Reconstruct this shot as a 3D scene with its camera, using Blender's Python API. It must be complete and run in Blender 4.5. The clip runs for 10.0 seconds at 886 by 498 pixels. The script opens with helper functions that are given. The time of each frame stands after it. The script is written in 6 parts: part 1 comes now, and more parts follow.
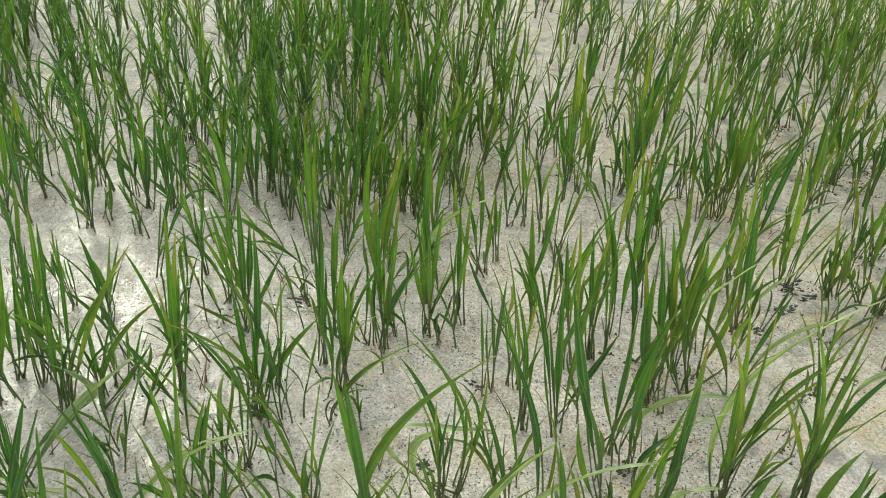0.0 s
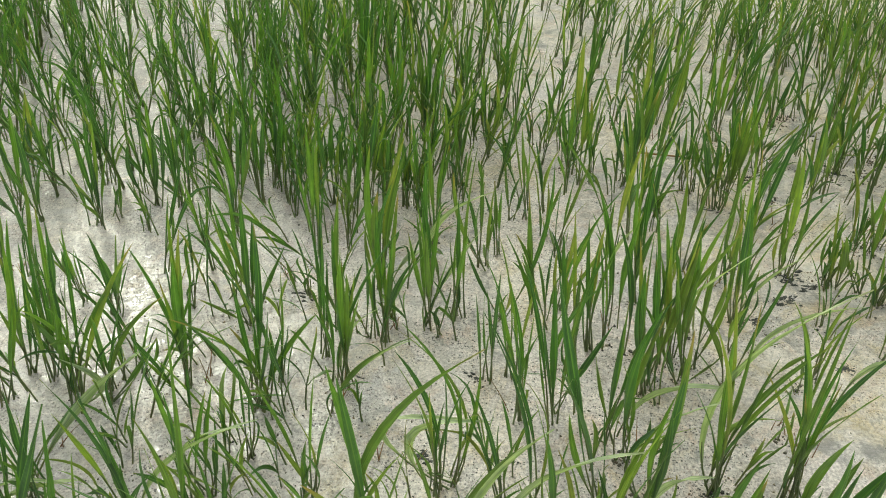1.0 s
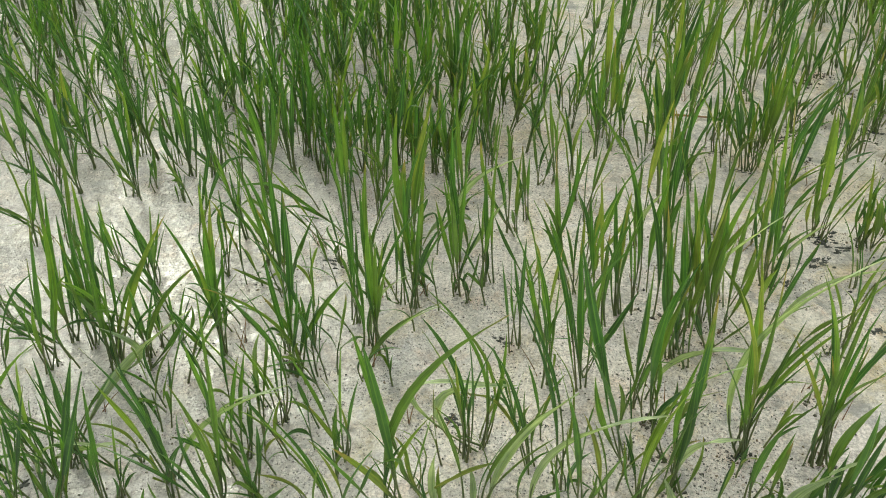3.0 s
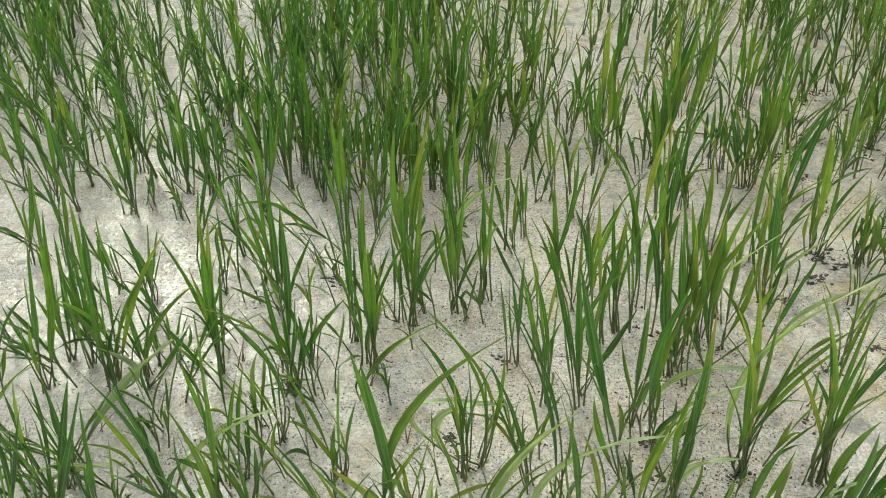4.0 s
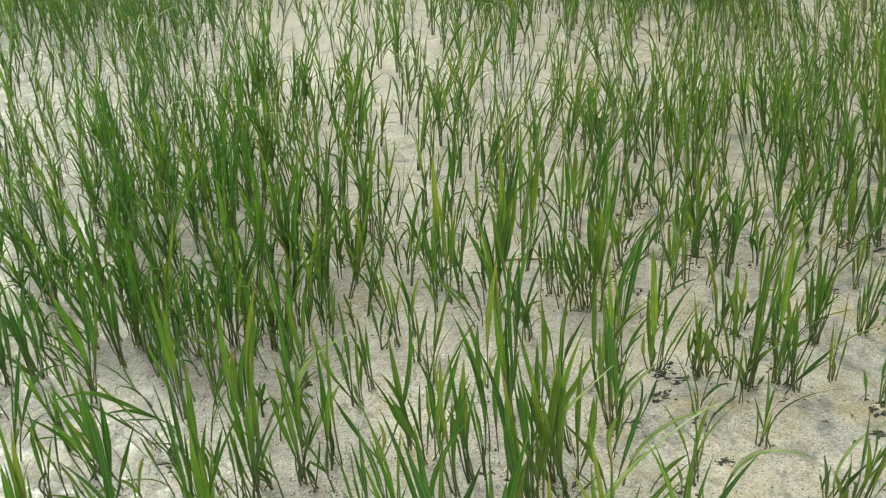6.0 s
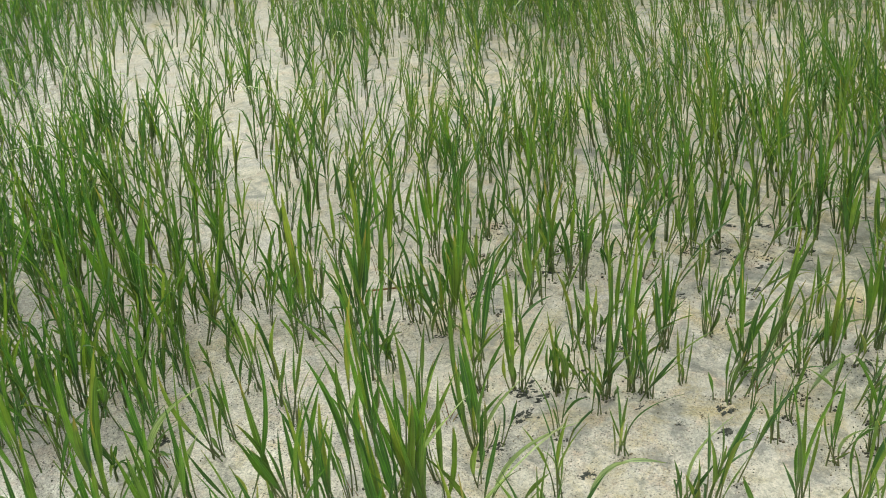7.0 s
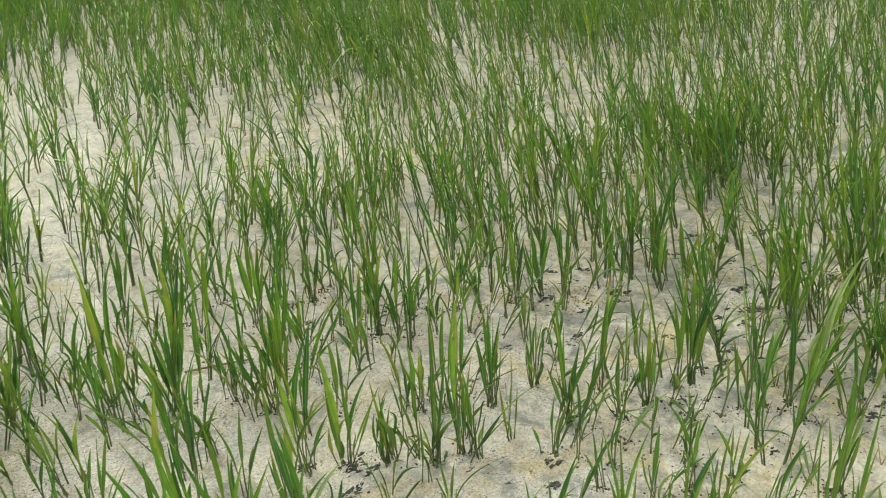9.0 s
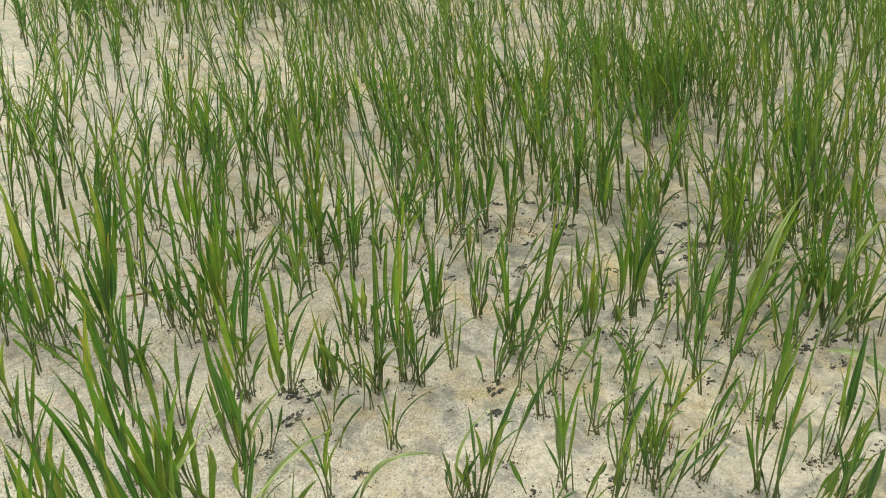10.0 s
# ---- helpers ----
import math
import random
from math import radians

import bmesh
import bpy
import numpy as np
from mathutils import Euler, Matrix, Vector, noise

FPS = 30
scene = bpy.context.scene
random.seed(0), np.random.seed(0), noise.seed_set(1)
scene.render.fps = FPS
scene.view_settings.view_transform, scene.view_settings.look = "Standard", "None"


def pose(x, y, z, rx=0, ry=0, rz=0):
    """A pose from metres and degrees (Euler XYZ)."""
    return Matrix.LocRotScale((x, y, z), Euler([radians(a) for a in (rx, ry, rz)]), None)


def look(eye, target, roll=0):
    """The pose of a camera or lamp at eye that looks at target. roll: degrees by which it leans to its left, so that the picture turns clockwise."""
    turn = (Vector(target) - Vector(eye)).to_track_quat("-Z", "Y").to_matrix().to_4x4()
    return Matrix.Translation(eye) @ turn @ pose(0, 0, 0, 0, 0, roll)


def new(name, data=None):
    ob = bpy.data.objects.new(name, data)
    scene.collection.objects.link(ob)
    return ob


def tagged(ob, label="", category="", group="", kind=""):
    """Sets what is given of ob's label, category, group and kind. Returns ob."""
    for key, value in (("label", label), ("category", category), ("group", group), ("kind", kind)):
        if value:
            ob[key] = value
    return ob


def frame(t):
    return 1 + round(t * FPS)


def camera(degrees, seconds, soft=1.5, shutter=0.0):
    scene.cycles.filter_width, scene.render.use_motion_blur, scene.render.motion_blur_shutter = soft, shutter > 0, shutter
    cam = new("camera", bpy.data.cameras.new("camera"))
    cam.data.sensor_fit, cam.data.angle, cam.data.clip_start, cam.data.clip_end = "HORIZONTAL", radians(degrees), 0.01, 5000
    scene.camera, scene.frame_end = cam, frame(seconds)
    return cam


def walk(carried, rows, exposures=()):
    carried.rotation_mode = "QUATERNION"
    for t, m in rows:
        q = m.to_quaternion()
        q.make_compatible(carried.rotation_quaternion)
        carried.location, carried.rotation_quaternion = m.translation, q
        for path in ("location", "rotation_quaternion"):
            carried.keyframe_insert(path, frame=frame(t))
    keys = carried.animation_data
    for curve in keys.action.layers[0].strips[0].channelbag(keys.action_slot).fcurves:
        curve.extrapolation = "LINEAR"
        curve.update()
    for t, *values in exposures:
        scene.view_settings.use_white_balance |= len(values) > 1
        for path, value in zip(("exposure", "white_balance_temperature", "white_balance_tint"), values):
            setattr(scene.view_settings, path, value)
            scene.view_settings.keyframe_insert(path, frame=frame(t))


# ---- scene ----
cam = camera(55.6, 10.0, soft=1.0, shutter=0.1)
PATH = [
    (0, (-0.02, 0.002, 1.026), (-0.027, 1.609, -0.164), 1.7),
    (0.5, (-0.004, -0.008, 1.041), (-0.057, 1.596, -0.152), 0.8),
    (1, (0.016, -0.012, 1.046), (-0.037, 1.581, -0.163), 0.2),
    (1.5, (0.031, -0.022, 1.042), (-0.017, 1.549, -0.194), 1.2),
    (2, (0.041, -0.018, 1.053), (-0.025, 1.502, -0.245), -0.1),
    (2.5, (0.035, -0.017, 1.055), (-0.107, 1.506, -0.234), -2.7),
    (4, (0.033, -0.012, 1.062), (-0.103, 1.544, -0.188), -2.6),
    (4.5, (0.042, -0.007, 1.068), (-0.101, 1.556, -0.172), -3.5),
    (5, (0.05, -0.002, 1.074), (-0.095, 1.606, -0.107), -4.6),
    (5.5, (0.073, 0.029, 1.094), (0.003, 1.701, -0.001), -5.0),
    (6, (0.121, 0.055, 1.097), (0.277, 1.757, 0.059), -3.5),
    (6.2, (0.144, 0.061, 1.105), (0.365, 1.764, 0.081), -3.4),
    (7.3, (0.187, 0.068, 1.116), (0.669, 1.723, 0.102), -2.5),
    (7.5, (0.182, 0.071, 1.107), (0.685, 1.711, 0.078), -1.7),
    (8, (0.201, 0.072, 1.108), (0.76, 1.697, 0.085), -1.0),
    (8.5, (0.234, 0.079, 1.125), (0.892, 1.688, 0.135), -1.1),
    (9, (0.282, 0.088, 1.143), (1.049, 1.675, 0.198), -2.0),
    (9.5, (0.316, 0.096, 1.136), (1.217, 1.615, 0.197), -0.4),
    (10, (0.284, 0.102, 1.105), (1.136, 1.563, 0.037), 1.4),
]
walk(cam, [(t, look(eye, target, roll)) for t, eye, target, roll in PATH],
     [(0.0, -0.05, 7040, -9), (5.0, -0.03, 7040, -10), (6.0, -0.04, 7150, -11), (7.5, 0.05, 7100, -11), (8.0, 0.05, 7100, -11), (9.0, 0.05, 7250, -12), (9.5, 0.0, 7550, -11), (10.0, 0.0, 7750, -9)])

# ---- light ----
SUN_AZ, SUN_EL = 26.0, 42.0          # degrees: left of +y, above the horizon
world = bpy.data.worlds.new("hazy_sky")
scene.world = world
world.use_nodes = True
wn, wl = world.node_tree.nodes, world.node_tree.links
wn.clear()
sky = wn.new("ShaderNodeTexSky")
sky.sky_type = "NISHITA"
sky.sun_disc = False
sky.sun_elevation = radians(SUN_EL)
sky.sun_rotation = radians(-SUN_AZ)
sky.air_density, sky.dust_density, sky.ozone_density = 1.0, 6.0, 1.0
pale = wn.new("ShaderNodeHueSaturation")
pale.inputs["Saturation"].default_value = 0.35
back = wn.new("ShaderNodeBackground")
back.inputs["Strength"].default_value = 0.2
wout = wn.new("ShaderNodeOutputWorld")
wl.new(sky.outputs[0], pale.inputs["Color"])
cloud = wn.new("ShaderNodeMixRGB")            # thin even cloud over the sky
cloud.inputs[0].default_value = 0.55
cloud.inputs[2].default_value = (6.2, 6.3, 6.4, 1)
wl.new(pale.outputs[0], cloud.inputs[1])
wl.new(cloud.outputs[0], back.inputs[0])
wl.new(back.outputs[0], wout.inputs[0])

sun_data = bpy.data.lights.new("sun", "SUN")
sun_data.energy, sun_data.angle, sun_data.color = 0.82, radians(10), (1.0, 0.98, 0.95)
sun = new("sun", sun_data)
a, e = radians(SUN_AZ), radians(SUN_EL)
sun.matrix_world = look((-math.sin(a) * math.cos(e) * 20, math.cos(a) * math.cos(e) * 20, math.sin(e) * 20), (0, 0, 0))
scene.view_settings.exposure = 0.0


# ---- materials ----
def material(name):
    m = bpy.data.materials.new(name)
    m.use_nodes = True
    m.node_tree.nodes.clear()
    return m, m.node_tree.nodes, m.node_tree.links


def node(nodes, kind, **values):
    n = nodes.new(kind)
    for key, value in values.items():
        n.inputs[key.replace("_", " ")].default_value = value
    return n


def ramp(nodes, links, source, stops):
    r = nodes.new("ShaderNodeValToRGB")
    while len(r.color_ramp.elements) < len(stops):
        r.color_ramp.elements.new(0.5)
    for el, (at, col) in zip(r.color_ramp.elements, stops):
        el.position = at
        el.color = (*col, 1) if len(col) == 3 else (col[0], col[0], col[0], 1)
    links.new(source, r.inputs[0])
    return r.outputs[0]


def mixed(nodes, links, kind, fac, one, two):
    m = nodes.new("ShaderNodeMixRGB")
    m.blend_type = kind
    for sock, v in zip(m.inputs, (fac, one, two)):
        if isinstance(v, (int, float)):
            sock.default_value = v
        elif isinstance(v, tuple):
            sock.default_value = (*v, 1)
        else:
            links.new(v, sock)
    return m.outputs[0]


def math_node(nodes, links, op, one, two=0.0):
    m = nodes.new("ShaderNodeMath")
    m.operation = op
    for sock, v in zip(m.inputs, (one, two)):
        if isinstance(v, (int, float)):
            sock.default_value = v
        else:
            links.new(v, sock)
    return m.outputs[0]


def leaf_material(name, stops, tip, translucent, rough, fresh=0.9):
    """Grass blade: a colour of its own for each blade, fine veins, paler midrib, dry tip."""
    m, n, l = material(name)
    info, geo, uv = n.new("ShaderNodeObjectInfo"), n.new("ShaderNodeNewGeometry"), n.new("ShaderNodeUVMap")
    each = math_node(n, l, "FRACT", math_node(n, l, "ADD", info.outputs["Random"], math_node(n, l, "MULTIPLY", geo.outputs["Random Per Island"], 7.31)))
    sep = n.new("ShaderNodeSeparateXYZ")
    l.new(uv.outputs[0], sep.inputs[0])
    along, across = sep.outputs[1], sep.outputs[0]
    base = ramp(n, l, each, stops)
    coords = n.new("ShaderNodeTexCoord")
    blotch = node(n, "ShaderNodeTexNoise", Scale=38.0, Detail=4.0)
    l.new(coords.outputs["Object"], blotch.inputs["Vector"])
    base = mixed(n, l, "MULTIPLY", 0.6, base, ramp(n, l, blotch.outputs[0], [(0.3, (0.55, 0.6, 0.55)), (0.7, (1.25, 1.2, 1.0))]))
    # long paler and darker streaks: streaky gloss painted in, its own on each leaf
    place = n.new("ShaderNodeCombineXYZ")
    l.new(math_node(n, l, "MULTIPLY", across, 7.0), place.inputs[0])
    l.new(math_node(n, l, "MULTIPLY", along, 2.2), place.inputs[1])
    l.new(math_node(n, l, "MULTIPLY", each, 90.0), place.inputs[2])
    streak = node(n, "ShaderNodeTexNoise", Scale=1.0, Detail=3.0, Roughness=0.6)
    l.new(place.outputs[0], streak.inputs["Vector"])
    base = mixed(n, l, "MULTIPLY", 0.8, base, ramp(n, l, streak.outputs[0], [(0.34, (0.55, 0.6, 0.55)), (0.62, (1.25, 1.22, 1.05))]))
    stripes = math_node(n, l, "SINE", math_node(n, l, "MULTIPLY", across, 62.0))
    rib = math_node(n, l, "ABSOLUTE", math_node(n, l, "SUBTRACT", across, 0.5))
    base = mixed(n, l, "MIX", ramp(n, l, rib, [(0.03, (0.5,)), (0.1, (0.0,))]), base, (0.17, 0.3, 0.07))
    base = mixed(n, l, "MIX", ramp(n, l, rib, [(0.41, (0.0,)), (0.48, (0.4,))]), base, (0.2, 0.33, 0.06))
    other = math_node(n, l, "FRACT", math_node(n, l, "MULTIPLY", each, 5.71))
    dry = math_node(n, l, "ADD", along, math_node(n, l, "MULTIPLY", math_node(n, l, "SUBTRACT", other, fresh), 0.3))
    base = mixed(n, l, "MIX", ramp(n, l, dry, [(0.86, (0.0,)), (1.0, (0.8,))]), base, tip)
    p = node(n, "ShaderNodeBsdfPrincipled", Roughness=rough)
    p.inputs["Specular IOR Level"].default_value = 1.0
    l.new(base, p.inputs["Base Color"])
    bump = node(n, "ShaderNodeBump", Strength=0.25, Distance=0.0006)
    l.new(stripes, bump.inputs["Height"])
    l.new(bump.outputs[0], p.inputs["Normal"])
    tr = n.new("ShaderNodeBsdfTranslucent")
    l.new(mixed(n, l, "MULTIPLY", 1.0, base, (1.4, 1.5, 0.6)), tr.inputs[0])
    mix = n.new("ShaderNodeMixShader")
    mix.inputs[0].default_value = translucent
    out = n.new("ShaderNodeOutputMaterial")
    l.new(p.outputs[0], mix.inputs[1])
    l.new(tr.outputs[0], mix.inputs[2])
    l.new(mix.outputs[0], out.inputs[0])
    return m


# the last stops paint the yellow glow of backlit blades as leaf colour
GREEN = leaf_material("rice_leaf", [(0.0, (0.038, 0.104, 0.043)), (0.3, (0.055, 0.143, 0.043)), (0.6, (0.086, 0.193, 0.044)), (0.88, (0.142, 0.252, 0.05)), (1.0, (0.235, 0.32, 0.07))], (0.30, 0.24, 0.07), 0.38, 0.36)
# lighter, yellower green: front light and sheen put into the colour; drier tips
OLIVE = leaf_material("front_lit_rice_leaf", [(0.0, (0.082, 0.15, 0.046)), (0.4, (0.128, 0.205, 0.05)), (0.8, (0.182, 0.255, 0.056)), (1.0, (0.28, 0.3, 0.09))], (0.36, 0.25, 0.09), 0.38, 0.36, 0.55)
# whitish green: sky sheen on bent leaves painted into the base colour
PALE_SHEEN = leaf_material("bent_leaf_sheen", [(0.0, (0.35, 0.43, 0.3)), (1.0, (0.48, 0.56, 0.43))], (0.34, 0.34, 0.16), 0.3, 0.34)
YELLOW = leaf_material("yellow_leaf", [(0.0, (0.19, 0.25, 0.05)), (1.0, (0.27, 0.29, 0.07))], (0.34, 0.26, 0.09), 0.3, 0.4)
STEM = leaf_material("rice_stem", [(0.0, (0.15, 0.205, 0.085)), (0.5, (0.17, 0.225, 0.095)), (1.0, (0.22, 0.22, 0.11))], (0.11, 0.2, 0.045), 0.25, 0.45)
RED = leaf_material("dry_stalk", [(0.0, (0.22, 0.07, 0.035)), (0.6, (0.3, 0.13, 0.06)), (1.0, (0.36, 0.22, 0.1))], (0.35, 0.2, 0.1), 0.15, 0.6)


def ground_material():
    """Wet pale silt under a skin of fine foam: bubbles, pits, ochre and blue-grey stains; a film of clear water towards -x."""
    m, n, l = material("wet_silt")
    co = n.new("ShaderNodeTexCoord").outputs["Object"]

    def noise_at(scale, detail=5.0, rough=0.55, warp=0.0):
        t = node(n, "ShaderNodeTexNoise", Scale=scale, Detail=detail, Roughness=rough, Distortion=warp)
        l.new(co, t.inputs["Vector"])
        return t.outputs[0]

    def dots(scale, share, inner, outer):
        """Round pits, in a share of the cells of a pattern."""
        t = node(n, "ShaderNodeTexVoronoi", Scale=scale)
        l.new(co, t.inputs["Vector"])
        spot = ramp(n, l, t.outputs["Distance"], [(inner, (1.0,)), (outer, (0.0,))])
        return math_node(n, l, "MULTIPLY", spot, ramp(n, l, t.outputs["Color"], [(1 - share - 0.02, (0.0,)), (1 - share + 0.02, (1.0,))]))

    wide, mid, fine = noise_at(2.3, 4), noise_at(9.0, 6, 0.62, 0.6), noise_at(210.0, 4, 0.7)
    sep = n.new("ShaderNodeSeparateXYZ")
    l.new(co, sep.inputs[0])
    east = math_node(n, l, "MAXIMUM", math_node(n, l, "MINIMUM", sep.outputs[0], 2.0), -1.0)
    # foam bubbles thin out towards +x
    foam = ramp(n, l, math_node(n, l, "ADD", math_node(n, l, "MULTIPLY", east, 0.33), math_node(n, l, "SUBTRACT", wide, 0.5)), [(0.12, (1.0,)), (0.42, (0.35,))])
    col = ramp(n, l, wide, [(0.32, (0.675, 0.602, 0.612)), (0.5, (0.73, 0.648, 0.632)), (0.68, (0.76, 0.672, 0.61))])
    warm = ramp(n, l, math_node(n, l, "ADD", math_node(n, l, "MULTIPLY", east, 0.08), math_node(n, l, "MULTIPLY", noise_at(1.7, 6, 0.6, 0.5), 1.0)), [(0.45, (0.0,)), (0.95, (0.8,))])
    col = mixed(n, l, "MIX", warm, col, (0.785, 0.695, 0.615))
    # faint rusty and lilac blooms
    col = mixed(n, l, "MIX", ramp(n, l, noise_at(14.0, 5, 0.7, 0.6), [(0.52, (0.0,)), (0.7, (0.65,))]), col, (0.64, 0.42, 0.32))
    col = mixed(n, l, "MIX", ramp(n, l, noise_at(10.0, 5, 0.7, 0.9), [(0.52, (0.0,)), (0.7, (0.6,))]), col, (0.5, 0.48, 0.56))
    # ochre algae, more of it towards +x
    ochre = math_node(n, l, "ADD", noise_at(5.0, 8, 0.75, 1.0), math_node(n, l, "MULTIPLY", east, 0.035))
    col = mixed(n, l, "MIX", ramp(n, l, ochre, [(0.52, (0.0,)), (0.66, (0.8,))]), col, (0.55, 0.43, 0.24))
    col = mixed(n, l, "MIX", ramp(n, l, noise_at(5.3, 8, 0.72, 0.4), [(0.5, (0.0,)), (0.7, (0.4,))]), col, (0.45, 0.45, 0.47))
    col = mixed(n, l, "MIX", ramp(n, l, noise_at(7.4, 6, 0.68, 0.9), [(0.47, (0.0,)), (0.66, (0.45,))]), col, (0.62, 0.56, 0.53))
    # rotten bits of leaf, red-brown threads
    col = mixed(n, l, "MIX", ramp(n, l, noise_at(12.0, 8, 0.78, 0.8), [(0.57, (0.0,)), (0.68, (0.8,))]), col, (0.25, 0.2, 0.13))
    thread = ramp(n, l, noise_at(26.0, 3, 0.6, 2.5), [(0.475, (0.0,)), (0.5, (1.0,)), (0.525, (0.0,))])
    thread = math_node(n, l, "MULTIPLY", thread, ramp(n, l, noise_at(4.1, 5, 0.7, 0.3), [(0.53, (0.0,)), (0.66, (0.75,))]))
    col = mixed(n, l, "MIX", thread, col, (0.36, 0.2, 0.12))
    col = mixed(n, l, "MULTIPLY", 0.5, col, ramp(n, l, mid, [(0.3, (0.66, 0.65, 0.64)), (0.56, (1.06, 1.06, 1.06))]))
    col = mixed(n, l, "MULTIPLY", 0.6, col, ramp(n, l, noise_at(42.0, 7, 0.8, 0.3), [(0.36, (0.58, 0.58, 0.57)), (0.55, (1.1, 1.1, 1.1))]))
    col = mixed(n, l, "MULTIPLY", math_node(n, l, "MULTIPLY", foam, 0.95), col, ramp(n, l, fine, [(0.38, (0.62, 0.6, 0.61)), (0.58, (1.1, 1.1, 1.1))]))
    where = ramp(n, l, noise_at(4.3, 6, 0.75), [(0.4, (0.15,)), (0.54, (1.0,))])
    where = math_node(n, l, "MULTIPLY", where, foam)
    dark = math_node(n, l, "MAXIMUM", math_node(n, l, "MULTIPLY", dots(260.0, 0.55, 0.22, 0.33), 0.8), dots(170.0, 0.6, 0.2, 0.31))
    dark = math_node(n, l, "MULTIPLY", math_node(n, l, "MAXIMUM", dark, dots(95.0, 0.65, 0.12, 0.21)), where)
    rim = math_node(n, l, "MULTIPLY", dots(260.0, 0.7, 0.34, 0.5), where)
    col = mixed(n, l, "MIX", math_node(n, l, "MULTIPLY", rim, 0.4), col, (0.8, 0.75, 0.74))
    col = mixed(n, l, "MIX", math_node(n, l, "MULTIPLY", dark, 0.95), col, (0.05, 0.046, 0.046))
    # dark mud showing through the skin, more of it towards +x
    through_skin = math_node(n, l, 'ADD', noise_at(11.0, 9, 0.75, 0.5), math_node(n, l, 'MULTIPLY', east, 0.035))
    col = mixed(n, l, 'MIX', ramp(n, l, through_skin, [(0.55, (0.0,)), (0.64, (0.75,))]), col, (0.24, 0.225, 0.23))
    # trodden mud mixed into the silt where the rice stands thick
    trod = node(n, "ShaderNodeVectorMath")
    trod.operation = "DISTANCE"
    trod.inputs[1].default_value = (1.6, 1.42, 0.0)
    l.new(co, trod.inputs[0])
    near = ramp(n, l, trod.outputs["Value"], [(0.2, (0.13,)), (0.75, (0.0,))])
    stain = ramp(n, l, math_node(n, l, "ADD", noise_at(17.0, 8, 0.78, 0.6), near), [(0.6, (0.0,)), (0.7, (0.65,))])
    col = mixed(n, l, "MIX", stain, col, (0.17, 0.165, 0.16))
    # grains of the settled silt
    grain = ramp(n, l, noise_at(120.0, 6, 0.8, 0.2), [(0.36, (0.6, 0.58, 0.59)), (0.5, (1.0, 1.0, 1.0)), (0.66, (1.12, 1.1, 1.08))])
    col = mixed(n, l, "MULTIPLY", ramp(n, l, noise_at(6.0, 5, 0.7, 0.5), [(0.4, (0.25,)), (0.6, (0.85,))]), col, grain)
    # where clear water stands
    edge = math_node(n, l, "SUBTRACT", 0.745, math_node(n, l, "MAXIMUM", sep.outputs[0], -2.5))
    edge = math_node(n, l, "SUBTRACT", edge, math_node(n, l, "MULTIPLY", math_node(n, l, "MINIMUM", sep.outputs[1], 3.0), 0.15))
    edge = math_node(n, l, "ADD", edge, math_node(n, l, "MULTIPLY", mid, 0.5))
    wet = ramp(n, l, math_node(n, l, "MULTIPLY", edge, 0.5), [(0.42, (0.0,)), (0.6, (1.0,))])
    wet = math_node(n, l, "MULTIPLY", wet, ramp(n, l, noise_at(34.0, 8, 0.8, 0.8), [(0.4, (0.1,)), (0.54, (1.0,))]))
    col = mixed(n, l, "MIX", math_node(n, l, "MULTIPLY", wet, 0.6), col, (0.45, 0.405, 0.43))
    waves = math_node(n, l, "ADD", noise_at(170.0, 3, 0.6, 0.4), math_node(n, l, "MULTIPLY", noise_at(60.0, 3, 0.6, 0.6), 4.0))
    p = node(n, "ShaderNodeBsdfPrincipled")
    l.new(col, p.inputs["Base Color"])
    p.inputs["Specular IOR Level"].default_value = 0.5
    l.new(ramp(n, l, wet, [(0.0, (0.45,)), (1.0, (1.0,))]), p.inputs["Specular IOR Level"])
    rough = ramp(n, l, mid, [(0.3, (0.26,)), (0.7, (0.44,))])
    l.new(mixed(n, l, "MIX", wet, rough, (0.1, 0.1, 0.1)), p.inputs["Roughness"])
    height = math_node(n, l, "ADD", math_node(n, l, "MULTIPLY", dark, -0.5), math_node(n, l, "MULTIPLY", math_node(n, l, "MULTIPLY", mid, math_node(n, l, "SUBTRACT", 1.0, math_node(n, l, "MULTIPLY", wet, 0.75))), 0.8))
    height = math_node(n, l, "ADD", height, math_node(n, l, "MULTIPLY", math_node(n, l, "MULTIPLY", fine, 0.5), math_node(n, l, "SUBTRACT", 1.0, wet)))
    height = math_node(n, l, "ADD", height, math_node(n, l, "MULTIPLY", math_node(n, l, "MULTIPLY", waves, wet), 0.3))
    bump = node(n, "ShaderNodeBump", Strength=0.7, Distance=0.003)
    l.new(height, bump.inputs["Height"])
    l.new(bump.outputs[0], p.inputs["Normal"])
    out = n.new("ShaderNodeOutputMaterial")
    l.new(p.outputs[0], out.inputs[0])
    return m


SILT = ground_material()


def speck_material():
    """Crumbs of mud and rotten leaf, each of its own tone between black and straw."""
    m, n, l = material("mud_specks")
    geo = n.new("ShaderNodeNewGeometry")
    p = node(n, "ShaderNodeBsdfPrincipled", Roughness=0.6)
    l.new(ramp(n, l, geo.outputs["Random Per Island"], [(0.0, (0.03, 0.03, 0.028)), (0.4, (0.08, 0.07, 0.055)), (0.75, (0.12, 0.1, 0.075)), (0.92, (0.2, 0.13, 0.08)), (1.0, (0.3, 0.26, 0.2))]), p.inputs["Base Color"])
    out = n.new("ShaderNodeOutputMaterial")
    l.new(p.outputs[0], out.inputs[0])
    return m


SPECKS = speck_material()


